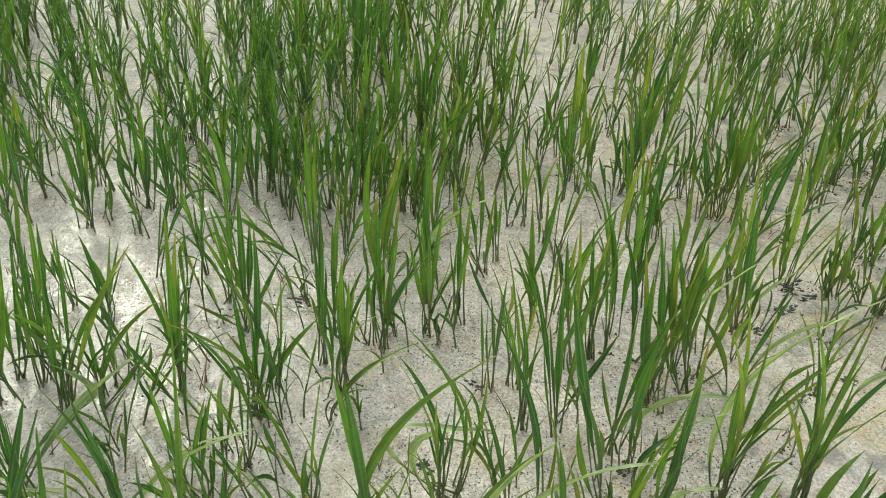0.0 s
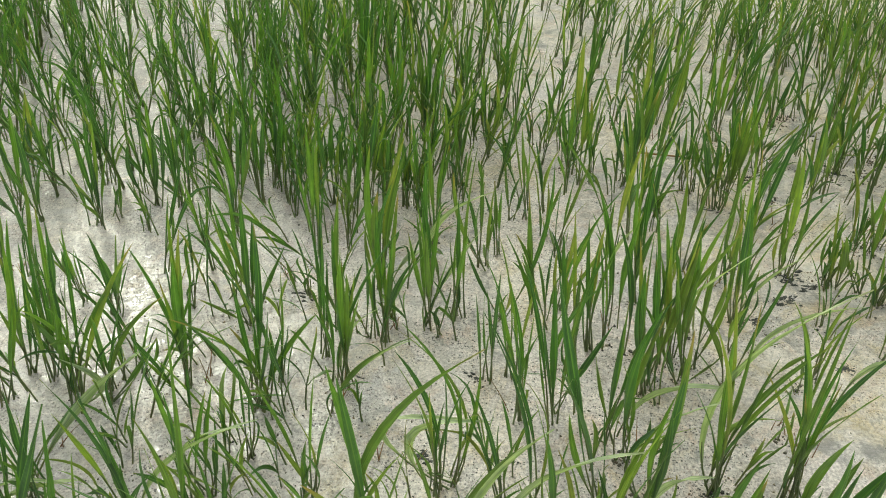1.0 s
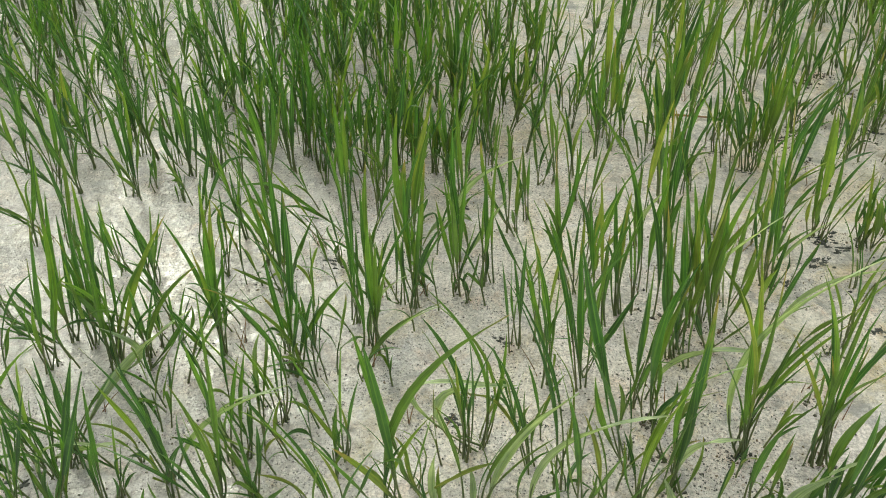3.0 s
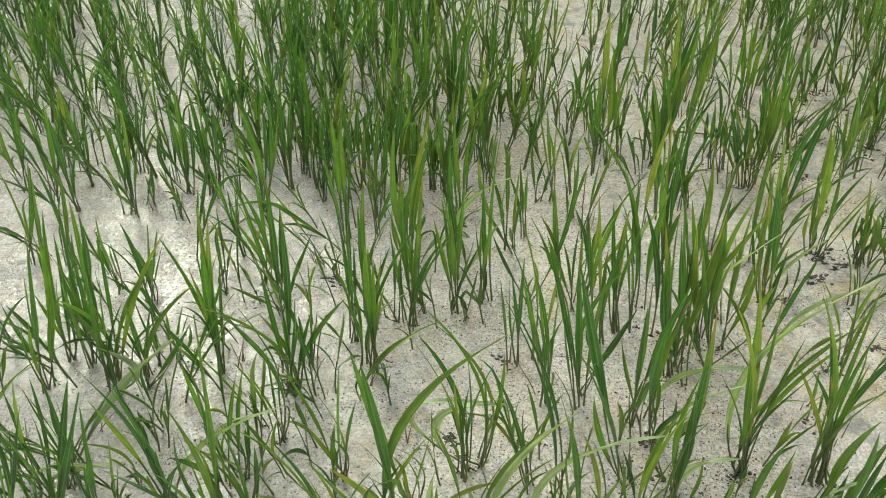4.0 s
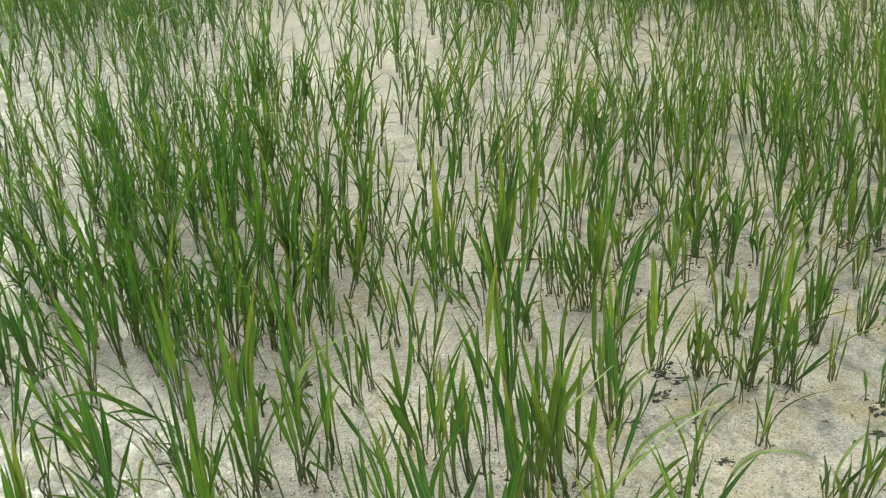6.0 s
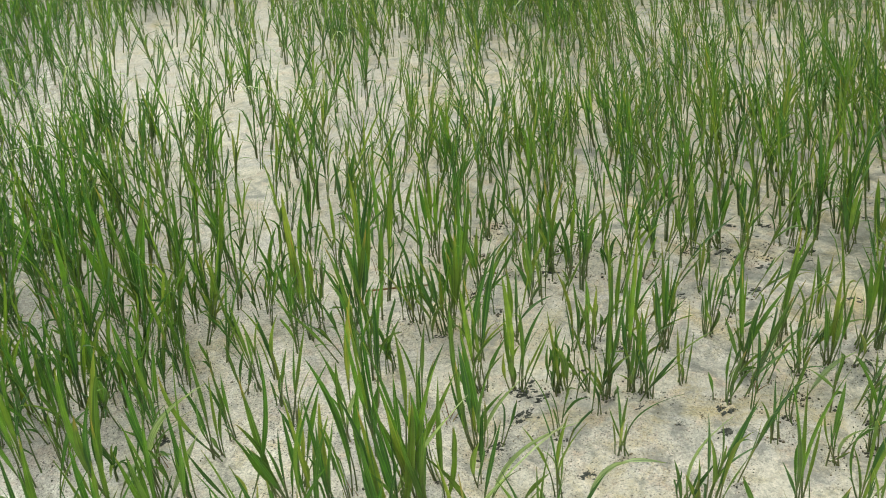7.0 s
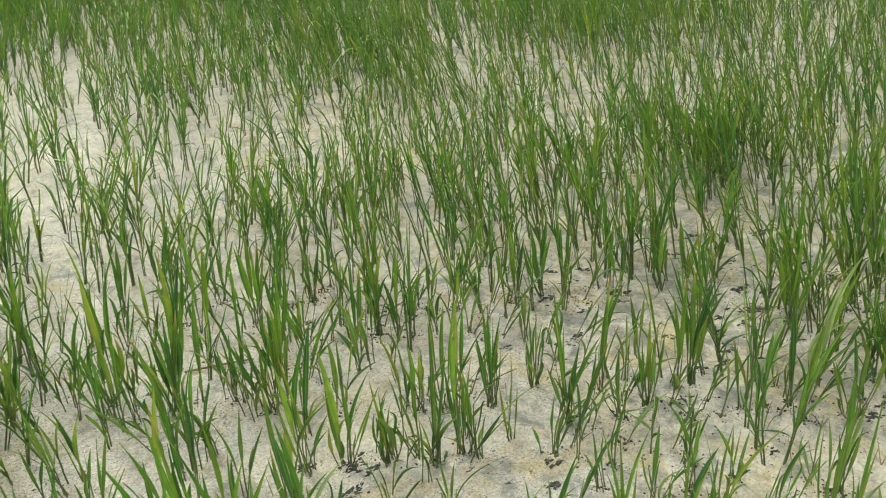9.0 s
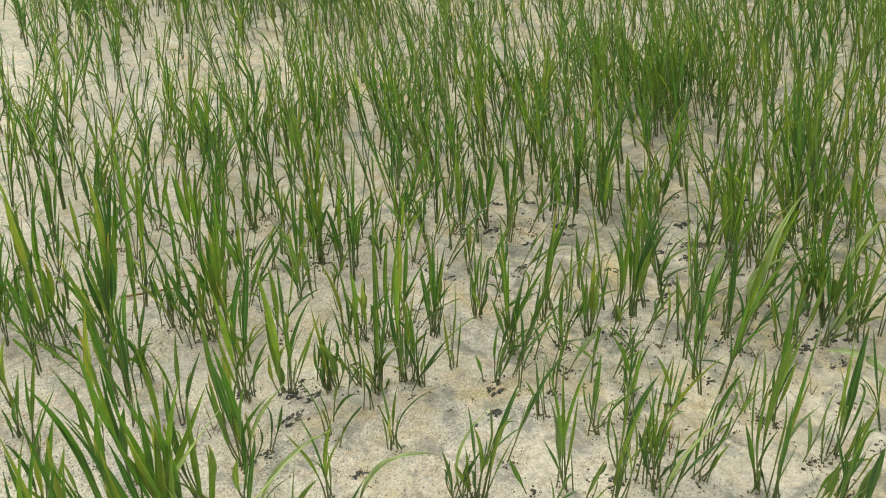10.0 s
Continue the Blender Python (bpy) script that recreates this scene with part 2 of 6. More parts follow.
def mud_material():
    m, n, l = material("black_mud")
    co = n.new("ShaderNodeTexCoord").outputs["Object"]
    t = node(n, "ShaderNodeTexNoise", Scale=90.0, Detail=6.0)
    l.new(co, t.inputs["Vector"])
    p = node(n, "ShaderNodeBsdfPrincipled", Roughness=0.55)
    l.new(ramp(n, l, t.outputs[0], [(0.3, (0.02, 0.021, 0.021)), (0.55, (0.06, 0.06, 0.056)), (0.8, (0.2, 0.19, 0.17))]), p.inputs["Base Color"])
    bump = node(n, "ShaderNodeBump", Strength=0.8, Distance=0.004)
    l.new(t.outputs[0], bump.inputs["Height"])
    l.new(bump.outputs[0], p.inputs["Normal"])
    out = n.new("ShaderNodeOutputMaterial")
    l.new(p.outputs[0], out.inputs[0])
    return m


MUD = mud_material()


# ---- ground ----
def sheet():
    """One sheet to the horizon: fine near the walk, coarse far off, with the low swells of settled silt."""
    near = [-1.6 + 0.035 * i for i in range(126)]
    xs = [-400, -120, -40, -15, -8, -5, -3.5, -2.4, *near, 3.4, 4.5, 6, 9, 15, 40, 120, 400]
    ys = [-400, -120, -40, -12, -5, -2, -1, -0.4, *[0.2 + 0.035 * i for i in range(110)], 4.4, 5, 6, 7.5, 10, 15, 25, 50, 120, 400]
    verts = [(x, y, 0.0025 * (noise.noise((x * 2.1, y * 2.1, 0.3)) + 0.5 * noise.noise((x * 6, y * 6, 4))) if abs(x) < 12 and abs(y) < 12 else 0.0) for y in ys for x in xs]
    w = len(xs)
    faces = [(j * w + i, j * w + i + 1, (j + 1) * w + i + 1, (j + 1) * w + i) for j in range(len(ys) - 1) for i in range(w - 1)]
    me = bpy.data.meshes.new("ground")
    me.from_pydata(verts, [], faces)
    me.polygons.foreach_set("use_smooth", [True] * len(faces))
    me.materials.append(SILT)
    return tagged(new("ground", me), "pale grey wet silt of a flooded rice field with foam", "ground", kind="structure")


sheet()


# ---- rice ----
class Geo:
    """Vertices, faces and uv of one mesh in the making."""

    def __init__(self):
        self.v, self.f, self.uv, self.mat = [], [], [], []

    def mesh(self, name, mats):
        me = bpy.data.meshes.new(name)
        me.from_pydata(self.v, [], self.f)
        layer = me.uv_layers.new(name="UVMap")
        flat = [c for face in self.f for i in face for c in self.uv[i]]
        layer.data.foreach_set("uv", flat)
        me.polygons.foreach_set("use_smooth", [True] * len(self.f))
        for m in mats:
            me.materials.append(m)
        if len(mats) > 1:
            me.polygons.foreach_set("material_index", self.mat)
        return me


def blade(g, p0, p1, p2, width, turn, steps=8, twist=0.5, mat=0, fold=0.4, droop=0.0):
    """A leaf blade on a bent centre line from p0 over p1 to p2, folded along the midrib and tapering to a point.
    droop: how far the outer half hangs over."""
    p0, p1, p2 = Vector(p0), Vector(p1), Vector(p2)
    first = len(g.v)
    for i in range(steps + 1):
        t = i / steps
        c = p0 * (1 - t) ** 2 + p1 * 2 * t * (1 - t) + p2 * t * t
        d = ((p1 - p0) * (1 - t) + (p2 - p1) * t).normalized()
        c += Vector((math.cos(turn), math.sin(turn), -0.7)) * (droop * (p2 - p0).length * max(0.0, t - 0.55) ** 2)
        a = turn + twist * t
        side = Vector((math.cos(a), math.sin(a), 0))
        side = (side - d * side.dot(d))
        side = side.normalized() if side.length > 0.05 else d.orthogonal().normalized()
        up = d.cross(side)
        w = 0.5 * width * min(1.0, 0.24 + 2.0 * t) * max(0.02, 1 - t ** 3.4)
        wave = 0.06 * width * math.sin(9 * t + turn * 3)
        for s, u in ((-1, 0.0), (0, 0.5), (1, 1.0)):
            g.v.append(c + side * (s * w) + up * (fold * w * (abs(s) - 0.5) + wave * s))
            g.uv.append((u, t))
    for i in range(steps):
        k = first + 3 * i
        for s in (0, 1):
            g.f.append((k + s, k + s + 1, k + s + 4, k + s + 3))
            g.mat.append(mat)


def stalk(g, p0, p1, p2, r0, r1, sides=5, steps=4, mat=1):
    """A round stem on a bent line."""
    p0, p1, p2 = Vector(p0), Vector(p1), Vector(p2)
    first = len(g.v)
    for i in range(steps + 1):
        t = i / steps
        c = p0 * (1 - t) ** 2 + p1 * 2 * t * (1 - t) + p2 * t * t
        d = ((p1 - p0) * (1 - t) + (p2 - p1) * t).normalized()
        a = d.cross(Vector((0, 1, 0.1))).normalized()
        b = d.cross(a)
        r = r0 + (r1 - r0) * t
        for s in range(sides):
            q = 2 * math.pi * s / sides
            g.v.append(c + a * (r * math.cos(q)) + b * (r * math.sin(q)))
            g.uv.append((s / sides, t * 0.8))
    for i in range(steps):
        for s in range(sides):
            k, s2 = first + i * sides, (s + 1) % sides
            g.f.append((k + s, k + s2, k + sides + s2, k + sides + s))
            g.mat.append(mat)


def grow(rng, h, lean, tillers, spread, wide=0.0075, limp=0.3):
    """The stems and leaves of one seedling: lists of stalk and blade arguments. lean: shift of the tops, in x and y."""
    stems, leaves = [], []
    for k in range(tillers):
        az = rng.uniform(0, 6.283)
        off = Vector((math.cos(az), math.sin(az), 0)) * (0.011 * rng.random() ** 0.5 * tillers ** 0.5)
        hk = h * (1.0 if k == 0 else rng.uniform(0.68, 0.98))
        out = off.normalized() * (spread * hk * rng.uniform(0.15, 1.0))
        top = off + out * 0.32 + Vector((lean[0], lean[1], 0)) * 0.3 + Vector((0, 0, hk * rng.uniform(0.34, 0.46)))
        mid = off * 0.9 + (top - off) * 0.5 - out * 0.08
        stems.append((off - Vector((0, 0, 0.006)), mid, top, rng.uniform(0.0013, 0.002), 0.0011))
        count = rng.choice((2, 3, 3))
        for j in range(count):
            f = 1.0 - 0.2 * j - rng.uniform(0, 0.1) * (j > 0)
            at = off + (top - off) * (0.9 if j == 0 else rng.uniform(0.3, 0.85))
            b = az + rng.uniform(-0.9, 0.9) + (math.pi if j % 2 else 0)
            reach = hk * (rng.uniform(0.01, 0.15) if j == 0 else rng.uniform(0.05, 0.28)) * (1 + spread)
            tip = Vector((off.x + lean[0] * f, off.y + lean[1] * f, 0)) + out * f + Vector((math.cos(b) * reach, math.sin(b) * reach, hk * f))
            if rng.random() < limp:
                tip.z -= hk * rng.uniform(0.08, 0.28)
                tip += Vector((math.cos(b), math.sin(b), 0)) * hk * rng.uniform(0.03, 0.12)
            straight = at + (tip - at) * 0.5
            ctrl = straight + Vector((0, 0, (tip - at).length * rng.uniform(0.02, 0.2))) - Vector((math.cos(b), math.sin(b), 0)) * reach * 0.35
            leaves.append((at - (top - off) * 0.1, ctrl, tip, wide * rng.uniform(0.65, 1.2), rng.uniform(0, 6.283), rng.uniform(-0.9, 0.9)))
    return stems, leaves


LABELS = ("slender green rice seedling standing in wet pale silt", "tufted green rice seedling with several tillers in wet silt", "small thin rice seedling in wet pale silt")


SEEDLINGS = Geo()


def rice_plant(x, y, h, lean=(0.0, 0.0), tillers=3, spread=0.2, seed=0, wide=0.0075):
    """One more seedling of the joined crowd between the single plants."""
    rng = random.Random(seed * 7919 + 13)
    stems, leaves = grow(rng, h, lean, tillers, spread, wide)
    o = Vector((x, y, 0))
    for s in stems:
        stalk(SEEDLINGS, s[0] + o, s[1] + o, s[2] + o, s[3], s[4], steps=3)
    for f in leaves:
        blade(SEEDLINGS, f[0] + o, f[1] + o, f[2] + o, f[3], f[4], steps=7, twist=f[5], mat=4 if rng.random() < front_lit(x) else 0, droop=rng.choice((0, 0, 0.5, 1.0)))

def cut(p0, p1, p2, a, b):
    """The stretch from a to b of a bent line."""
    def at(t):
        return p0 * (1 - t) ** 2 + p1 * 2 * t * (1 - t) + p2 * t * t
    q0, q2 = at(a), at(b)
    q1 = p0 * (1 - a) * (1 - b) + p1 * (a * (1 - b) + b * (1 - a)) + p2 * a * b
    return q0, q1, q2


def front_lit(x):
    """The share of leaves in the lighter olive that paints front light, greater towards +x."""
    return min(0.5, max(0.08, 0.28 + 0.4 * x))


LEAF = {0: GREEN, 1: PALE_SHEEN, 2: YELLOW, 3: OLIVE, 4: OLIVE}
tuft_seed = 0


def tuft(x, y, turn, *shapes):
    """One rice plant whose leaves are known: reach, depth, rise and bow in centimetres, width in millimetres, and 1, 2
    or 3 for a sheen-pale, yellowed or arching leaf.
    turn: degrees by which the fan of its leaves is turned about the upright."""
    global tuft_seed
    tuft_seed += 1
    PLACES.append((x, y))
    r = random.Random(tuft_seed * 31 + 5)
    single = y < NEAR
    if single:
        base = new("rice_plant")
        base.empty_display_size = 0.02
        base.location = (x, y, 0)
    side, ahead = Vector((math.cos(radians(turn)), math.sin(radians(turn)), 0)), Vector((-math.sin(radians(turn)), math.cos(radians(turn)), 0))
    todo = []
    for reach, away, rise, bow, wide, *kind in shapes:
        tip = side * (reach / 100) + ahead * (away / 100) + Vector((0, 0, rise / 100))
        n = (side * -rise + Vector((0, 0, reach))).normalized()
        kind = kind[0] if kind else 0
        arched = kind in (1, 3)
        todo.append((tip, tip * 0.5 + n * (bow / 50), min(wide * (1.75 if kind == 1 else 1.25 if arched else 1.0), 17.0 if arched else 15.0) / 1000, kind, turn - math.copysign(15, reach) if arched else turn))
    top = max(s[2] for s in shapes) / 100
    crowded = 0.05 < x < 0.65 and y > 0.88
    for k in range(0 if top < 0.1 else 1 if crowded else EXTRA[min(len(shapes), 5)]):
        # thin young leaves that stand within the fan of the grown ones
        reach, away, rise, bow, *_ = r.choice(shapes)
        f = r.uniform(0.4, 0.85)
        tip = side * (reach * f * r.uniform(0.5, 1.0) + r.gauss(0, 1.3)) / 100 + ahead * (away * f + r.gauss(0, 2.5)) / 100 + Vector((0, 0, rise * f / 100))
        n = (side * -rise + Vector((0, 0, reach))).normalized()
        todo.append((tip, tip * 0.5 + n * (bow * f / 60 + r.gauss(0, 0.012)), r.uniform(0.0035, 0.0085), 0, r.uniform(0, 360)))
    for i, (tip, ctrl, wide, kind, face) in enumerate(todo):
        broad = 0.003 + 0.0005 * len(todo)
        foot = side * r.gauss(tip.dot(side) * 0.06, broad) + ahead * r.gauss(0, broad) + Vector((0, 0, -0.005))
        s = r.uniform(0.26, 0.46) if kind == 0 else 0.25
        lower, upper = cut(foot, ctrl, tip, 0.0, s), cut(foot, ctrl, tip, s - 0.1, 1.0)
        droop = r.choice((0, 0.4, 1.0)) if i >= len(shapes) else 0
        if kind == 0 and r.random() < front_lit(x):
            kind = 4
        thick, bent = r.uniform(0.0013, 0.002), (radians(face) + r.gauss(0, 0.12 if kind in (1, 2, 3) else 0.45), math.copysign(-1.1, tip.dot(side)) if kind in (1, 3) else r.gauss(0, 0.1 if kind == 2 else 0.5), r.uniform(0.3, 0.85))
        if not single:
            o = Vector((x, y, 0))
            stalk(SEEDLINGS, *[p + o for p in lower], thick, 0.0011, steps=3)
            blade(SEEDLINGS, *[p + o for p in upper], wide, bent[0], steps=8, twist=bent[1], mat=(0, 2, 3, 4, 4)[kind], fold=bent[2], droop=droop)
            continue
        g = Geo()
        stalk(g, *lower, thick, 0.0011, sides=6)
        new("stem", g.mesh("stem", [STEM])).parent = base
        g = Geo()
        blade(g, *upper, wide, bent[0], steps=10, twist=bent[1], fold=bent[2], droop=droop)
        ob = new("leaf", g.mesh("leaf", [LEAF[kind]]))
        ob.parent = base
        if kind:
            tagged(ob, ("", "bent leaf pale with sheen", "yellowing leaf", "green leaf arching over", "olive leaf with a dry tip")[kind])
    if not single:
        return None
    kinds = [s[5] for s in shapes if len(s) > 5]
    lean = sum(s[0] for s in shapes) / len(shapes)
    if 1 in kinds:
        label = "green rice seedling with a sheen-pale leaf bent over the silt"
    elif 2 in kinds:
        label = "green rice seedling with a yellowing leaf in wet silt"
    elif top > 0.3 and len(shapes) > 3:
        label = "tall bushy green rice seedling standing in wet pale silt"
    elif abs(lean) > 8:
        label = "green rice seedling leaning over to one side in silt"
    else:
        label = LABELS[2] if top < 0.13 or len(shapes) < 2 else LABELS[1] if len(shapes) > 3 else LABELS[0]
    return tagged(base, label, "rice plant", "rice seedlings in the field")


EXTRA = {1: 2, 2: 3, 3: 3, 4: 2, 5: 2}


def companions():
    """Thin single seedlings that came up close beside the plants already set."""
    r = random.Random(77)
    for x, y in list(PLACES):
        for k in range(0 if 0.05 < x < 0.65 and y > 0.88 else r.choice((0, 0, 1, 1, 2))):
            a, d = r.uniform(0, 6.283), r.uniform(0.025, 0.075)
            px, py = x + d * math.cos(a), y + d * math.sin(a)
            if min((px - q) ** 2 + (py - w) ** 2 for q, w in PLACES) < 0.018 ** 2:
                continue
            PLACES.append((px, py))
            rice_plant(px, py, r.uniform(0.1, 0.2), (r.gauss(0.06 * (px - 0.2), 0.025), r.gauss(0, 0.02)), r.choice((1, 1, 2)), 0.14, 5000 + len(PLACES), 0.0068)

    # a thicker stand where the clear water begins
    for k in range(64):
        px, py = (r.uniform(-0.85, -0.15), r.uniform(0.6, 0.98)) if k < 36 else (r.uniform(-0.7, 0.0), r.uniform(0.9, 1.5))
        if min((px - q) ** 2 + (py - w) ** 2 for q, w in PLACES) > 0.028 ** 2:
            PLACES.append((px, py))
            rice_plant(px, py, r.uniform(0.16, 0.26), (r.gauss(0.0, 0.07), r.gauss(0, 0.04)), r.choice((1, 2, 2)), 0.24, 9000 + k, 0.0075)

    tagged(new("rice_seedlings", SEEDLINGS.mesh("rice_seedlings", [GREEN, STEM, PALE_SHEEN, YELLOW, OLIVE])), "crowd of thin green rice seedlings in wet silt", "rice plants", kind="stuff")

PLACES = []
NEAR = 1.56          # metres ahead: plants nearer than this are things of their own
TILLERS, WIDE = 0.75, 0.0078

# the plants by the walk, row by row from the near edge
tuft(1.35, 0.557, -67, (-0.8, -3.8, 20.8, 0.1, 16), (-0.6, -2.2, 16.6, 0.9, 16))
tuft(1.379, 0.593, -31, (0.5, -3.2, 11.2, -0.4, 14))
tuft(1.385, 0.61, -31, (-4.6, -6.3, 27.6, 0.4, 9), (-1.6, 0.7, 18.4, 0, 5))
tuft(1.32, 0.624, -31, (3.4, 2.5, 6.8, 0.3, 12), (2.1, 0.6, 9.4, -0.7, 14))
tuft(-0.479, 0.629, 39, (2.3, -1, 7.9, 0.2, 6))
tuft(-0.615, 0.63, 4, (11, 4, 29, -0.2, 13), (2.8, -1, 18.6, 0.1, 8), (3.8, -1, 12.8, 0.2, 8), (0.4, 7.6, 3.3, -0.2, 9), (15, -0.9, 32.1, -0.3, 14))
tuft(-0.666, 0.632, 4, (11, 0.4, 28.3, 0.4, 11), (2, 5, 17.7, -0.8, 9), (10.2, -3.7, 30.8, 0.3, 6))
tuft(-0.189, 0.647, 4, (-7.5, -3.1, 28.1, -1.4, 6), (-6.1, -1, 24.1, -1.2, 6))
tuft(-0.535, 0.647, 4, (4.4, 0.6, 26.4, 0.4, 11), (1.5, -0.2, 23.4, 0.6, 7), (-0.1, 2.9, 12.3, 0.6, 7), (0, 4.5, 2, -1.1, 6))
tuft(-0.048, 0.647, 8, (-8.9, 0.6, 16.1, -1.4, 6), (0.1, 3.8, 11.8, 1, 7, 1))
tuft(-0.202, 0.651, 4, (8.5, -9.6, 27.8, 0.7, 7))
tuft(-0.37, 0.654, 4, (-0.7, 0.3, 21.8, -0.2, 7), (1.9, -5.3, 33.5, -1.6, 9), (-1, -0.3, 18.1, -2.6, 8), (3.2, 1, 30.7, -0.9, 10), (7.4, -3.1, 45.4, -0.3, 13))
tuft(-0.321, 0.655, 4, (-2.1, 3.2, 12, -0.9, 7), (-0.3, 1.3, 21.7, -1.1, 6), (-7.3, 5.5, 13.9, -2.2, 13), (6.8, -1.1, 8.2, 0.1, 10))
tuft(-0.13, 0.658, 4, (-6, -8.4, 28.1, 0, 9), (-3.4, 7.6, 11.9, -3.2, 7), (17.7, 5.4, 33.7, 6.1, 12, 3))
tuft(0.286, 0.659, -20, (-3.4, -0.2, 9.2, 0, 12, 1))
tuft(-0.437, 0.66, 4, (6.5, -1, 17.4, 2.2, 6), (5.1, -0.7, 16.3, 1, 5), (1.9, -1.3, 22.5, -0.8, 4), (8.9, 0.1, 1, 1.1, 5), (-1.6, -1.5, 8.1, 0.9, 5), (-4.2, 0.6, 32.8, -2.6, 10))
tuft(1.272, 0.663, -31, (-3.7, -3, 24.3, 0, 12), (1.7, 6.2, 32.8, 0.3, 12), (7, 7.6, 14.9, 3.3, 7))
tuft(-0.623, 0.663, 4, (10.8, 3, 7.8, 7.3, 5, 1))
tuft(-0.106, 0.664, 4, (-2.2, -1.1, 36.3, -0.3, 14), (15.5, -0.5, 12.2, 1.7, 7, 2), (-8.2, -0.6, 16, -0.9, 12))
tuft(-0.523, 0.666, 4, (4.2, -0.1, 18.8, 0.1, 5), (2.3, 2.4, 10.6, -0.1, 4), (6.9, -3.9, 14.8, 0.6, 3), (6.2, -1.3, 12.6, 1.1, 4))
tuft(0.064, 0.666, -2, (6.4, -0.1, 6.9, 0.8, 6), (17.7, 0, 23.3, 6.1, 13, 1))
tuft(-0.004, 0.668, 4, (9.5, -1.9, 24.5, 2, 7), (-0.2, 3.2, 6.1, -0.3, 6, 1), (-4.5, 0.1, 23.5, -0.7, 6), (14, 2.5, 22.1, 2.4, 12, 1))
tuft(0.397, 0.67, 4, (-0.1, -1.2, 19.5, 0, 8), (1, 3.7, 7.9, -2.4, 6))
tuft(0.15, 0.67, 4, (-4, -3.5, 30.2, -0.7, 10), (2.9, 8.2, 3.5, 3.4, 7), (2.5, -7.6, 24.1, 0.2, 6), (-5.3, -1.1, 33.6, -0.9, 10), (1.3, -0.8, 10.4, -0.4, 14))
tuft(0.535, 0.672, 4, (2.8, 2.6, 9.6, 0.7, 10), (2.1, -0, 23.2, -0.1, 16))
tuft(0.483, 0.673, 4, (-1.1, -0.9, 16.9, 0.1, 21), (-3.4, -5.9, 30.8, -1.1, 10), (2.5, 4.4, 10.4, 2, 18), (2.8, 0.5, 13.1, 4.3, 10, 1), (5.8, 6.3, 17.5, 3, 14), (1.6, -1.7, 23.9, 0.5, 13), (1, -1.8, 16.3, 4.5, 12, 1), (-1.2, -1.5, 12.8, 5.3, 10, 1))
tuft(-0.239, 0.674, 22, (-6.1, 0.7, 8.6, -1.2, 6, 2), (-6.6, 0.4, 9.4, -1.5, 5, 2))
tuft(0.514, 0.675, 4, (-1.7, -2.7, 23.4, 0.4, 10), (5.5, 0.1, 21.4, 1.2, 15))
tuft(0.444, 0.677, 4, (1.7, 0.1, 11.8, 0.5, 8), (0.7, -2.2, 14.9, -0.6, 10))
tuft(1.445, 0.68, -31, (-1, 2.2, 27.9, 0, 15), (-7.2, -4.6, 32.6, -0.3, 12))
tuft(0.385, 0.683, 4, (3.5, 3.9, 13.8, 1.6, 11), (-0.6, -2.7, 22.8, 1.4, 10), (1.4, -1.8, 20.2, -0.2, 9))
tuft(1.416, 0.687, -31, (-1.1, 1.5, 10, 0.2, 4))
tuft(0.23, 0.687, 4, (5.4, 3.4, 22.9, 1.9, 12), (-2.2, 4.8, 11, -0.5, 6), (-3.1, -0.7, 15.3, 0.9, 4), (1.9, -0.6, 21.3, 1, 8), (5.8, 1.2, 26.2, 1.8, 8), (5.4, -2.6, 25.3, 1.3, 7))
tuft(1.263, 0.689, -31, (-5.3, 0.8, 15, -0.1, 9), (-5.3, -3.9, 28.7, 1.2, 8), (-1.3, 0.5, 35, 1.5, 11), (1.1, 1.8, 13.1, 1.2, 5), (-4.5, 3.3, 28.4, 1.4, 5))
tuft(-0.329, 0.689, 4, (7.6, -2.4, 22.7, 0.5, 5))
tuft(0.187, 0.692, -12, (-4.7, 1.8, 16.3, -0.8, 8))
tuft(-0.067, 0.694, 4, (12, -0.7, 8.4, 1.9, 6, 2))
tuft(0.619, 0.695, -39, (-2.8, -4.8, 14.3, -0, 4))
tuft(-0.462, 0.701, 4, (-3.7, -1.5, 24.7, -0.8, 8), (0.3, -1.8, 28.7, -0.6, 10), (3.9, -5.3, 23.4, 0.3, 7), (5.1, -6, 20.2, 0.1, 7), (2.9, -6.5, 32.3, -1.1, 6), (-1.2, 0.4, 6.3, 0.5, 8, 2), (22.1, -2.4, 23.5, 3.6, 7, 1))
tuft(-0.636, 0.702, 4, (2.3, 4.4, 21.9, -0.7, 7), (5.4, -8.8, 25.4, -0.2, 5))
tuft(-0.089, 0.703, 4, (-2.6, 6.6, 5.7, -3.4, 3), (3.6, -7.9, 26.5, 0.2, 3), (-1.6, 4.3, 7.2, -1.5, 3), (-5.6, -2.2, 35, 0.3, 14))
tuft(0.278, 0.708, 4, (0.6, -0.2, 34.1, -0.1, 13), (-1.3, -4.5, 23.7, 0.6, 7), (2.8, 2.7, 15.5, 1, 6), (5.2, 5.5, 5.1, 3.5, 6), (0.4, 0.7, 27.8, 1.5, 9), (-0.5, -1.2, 26.9, -0.8, 13), (4, 2.6, 9.5, -1.7, 10), (9.5, 2.5, 8.8, 4.7, 9, 1), (1.2, 2, 37.3, -0.7, 14))
tuft(0.118, 0.711, 4, (-6.5, 6.6, 34.1, -2.6, 7), (-2.3, 0.8, 10.1, -0.3, 3), (-0.2, -0.9, 9.7, -0.2, 3), (-7.8, 0.5, 40.7, -2.3, 9))
tuft(-0.231, 0.72, 20, (-5, 1.2, 9.9, 0.6, 3))
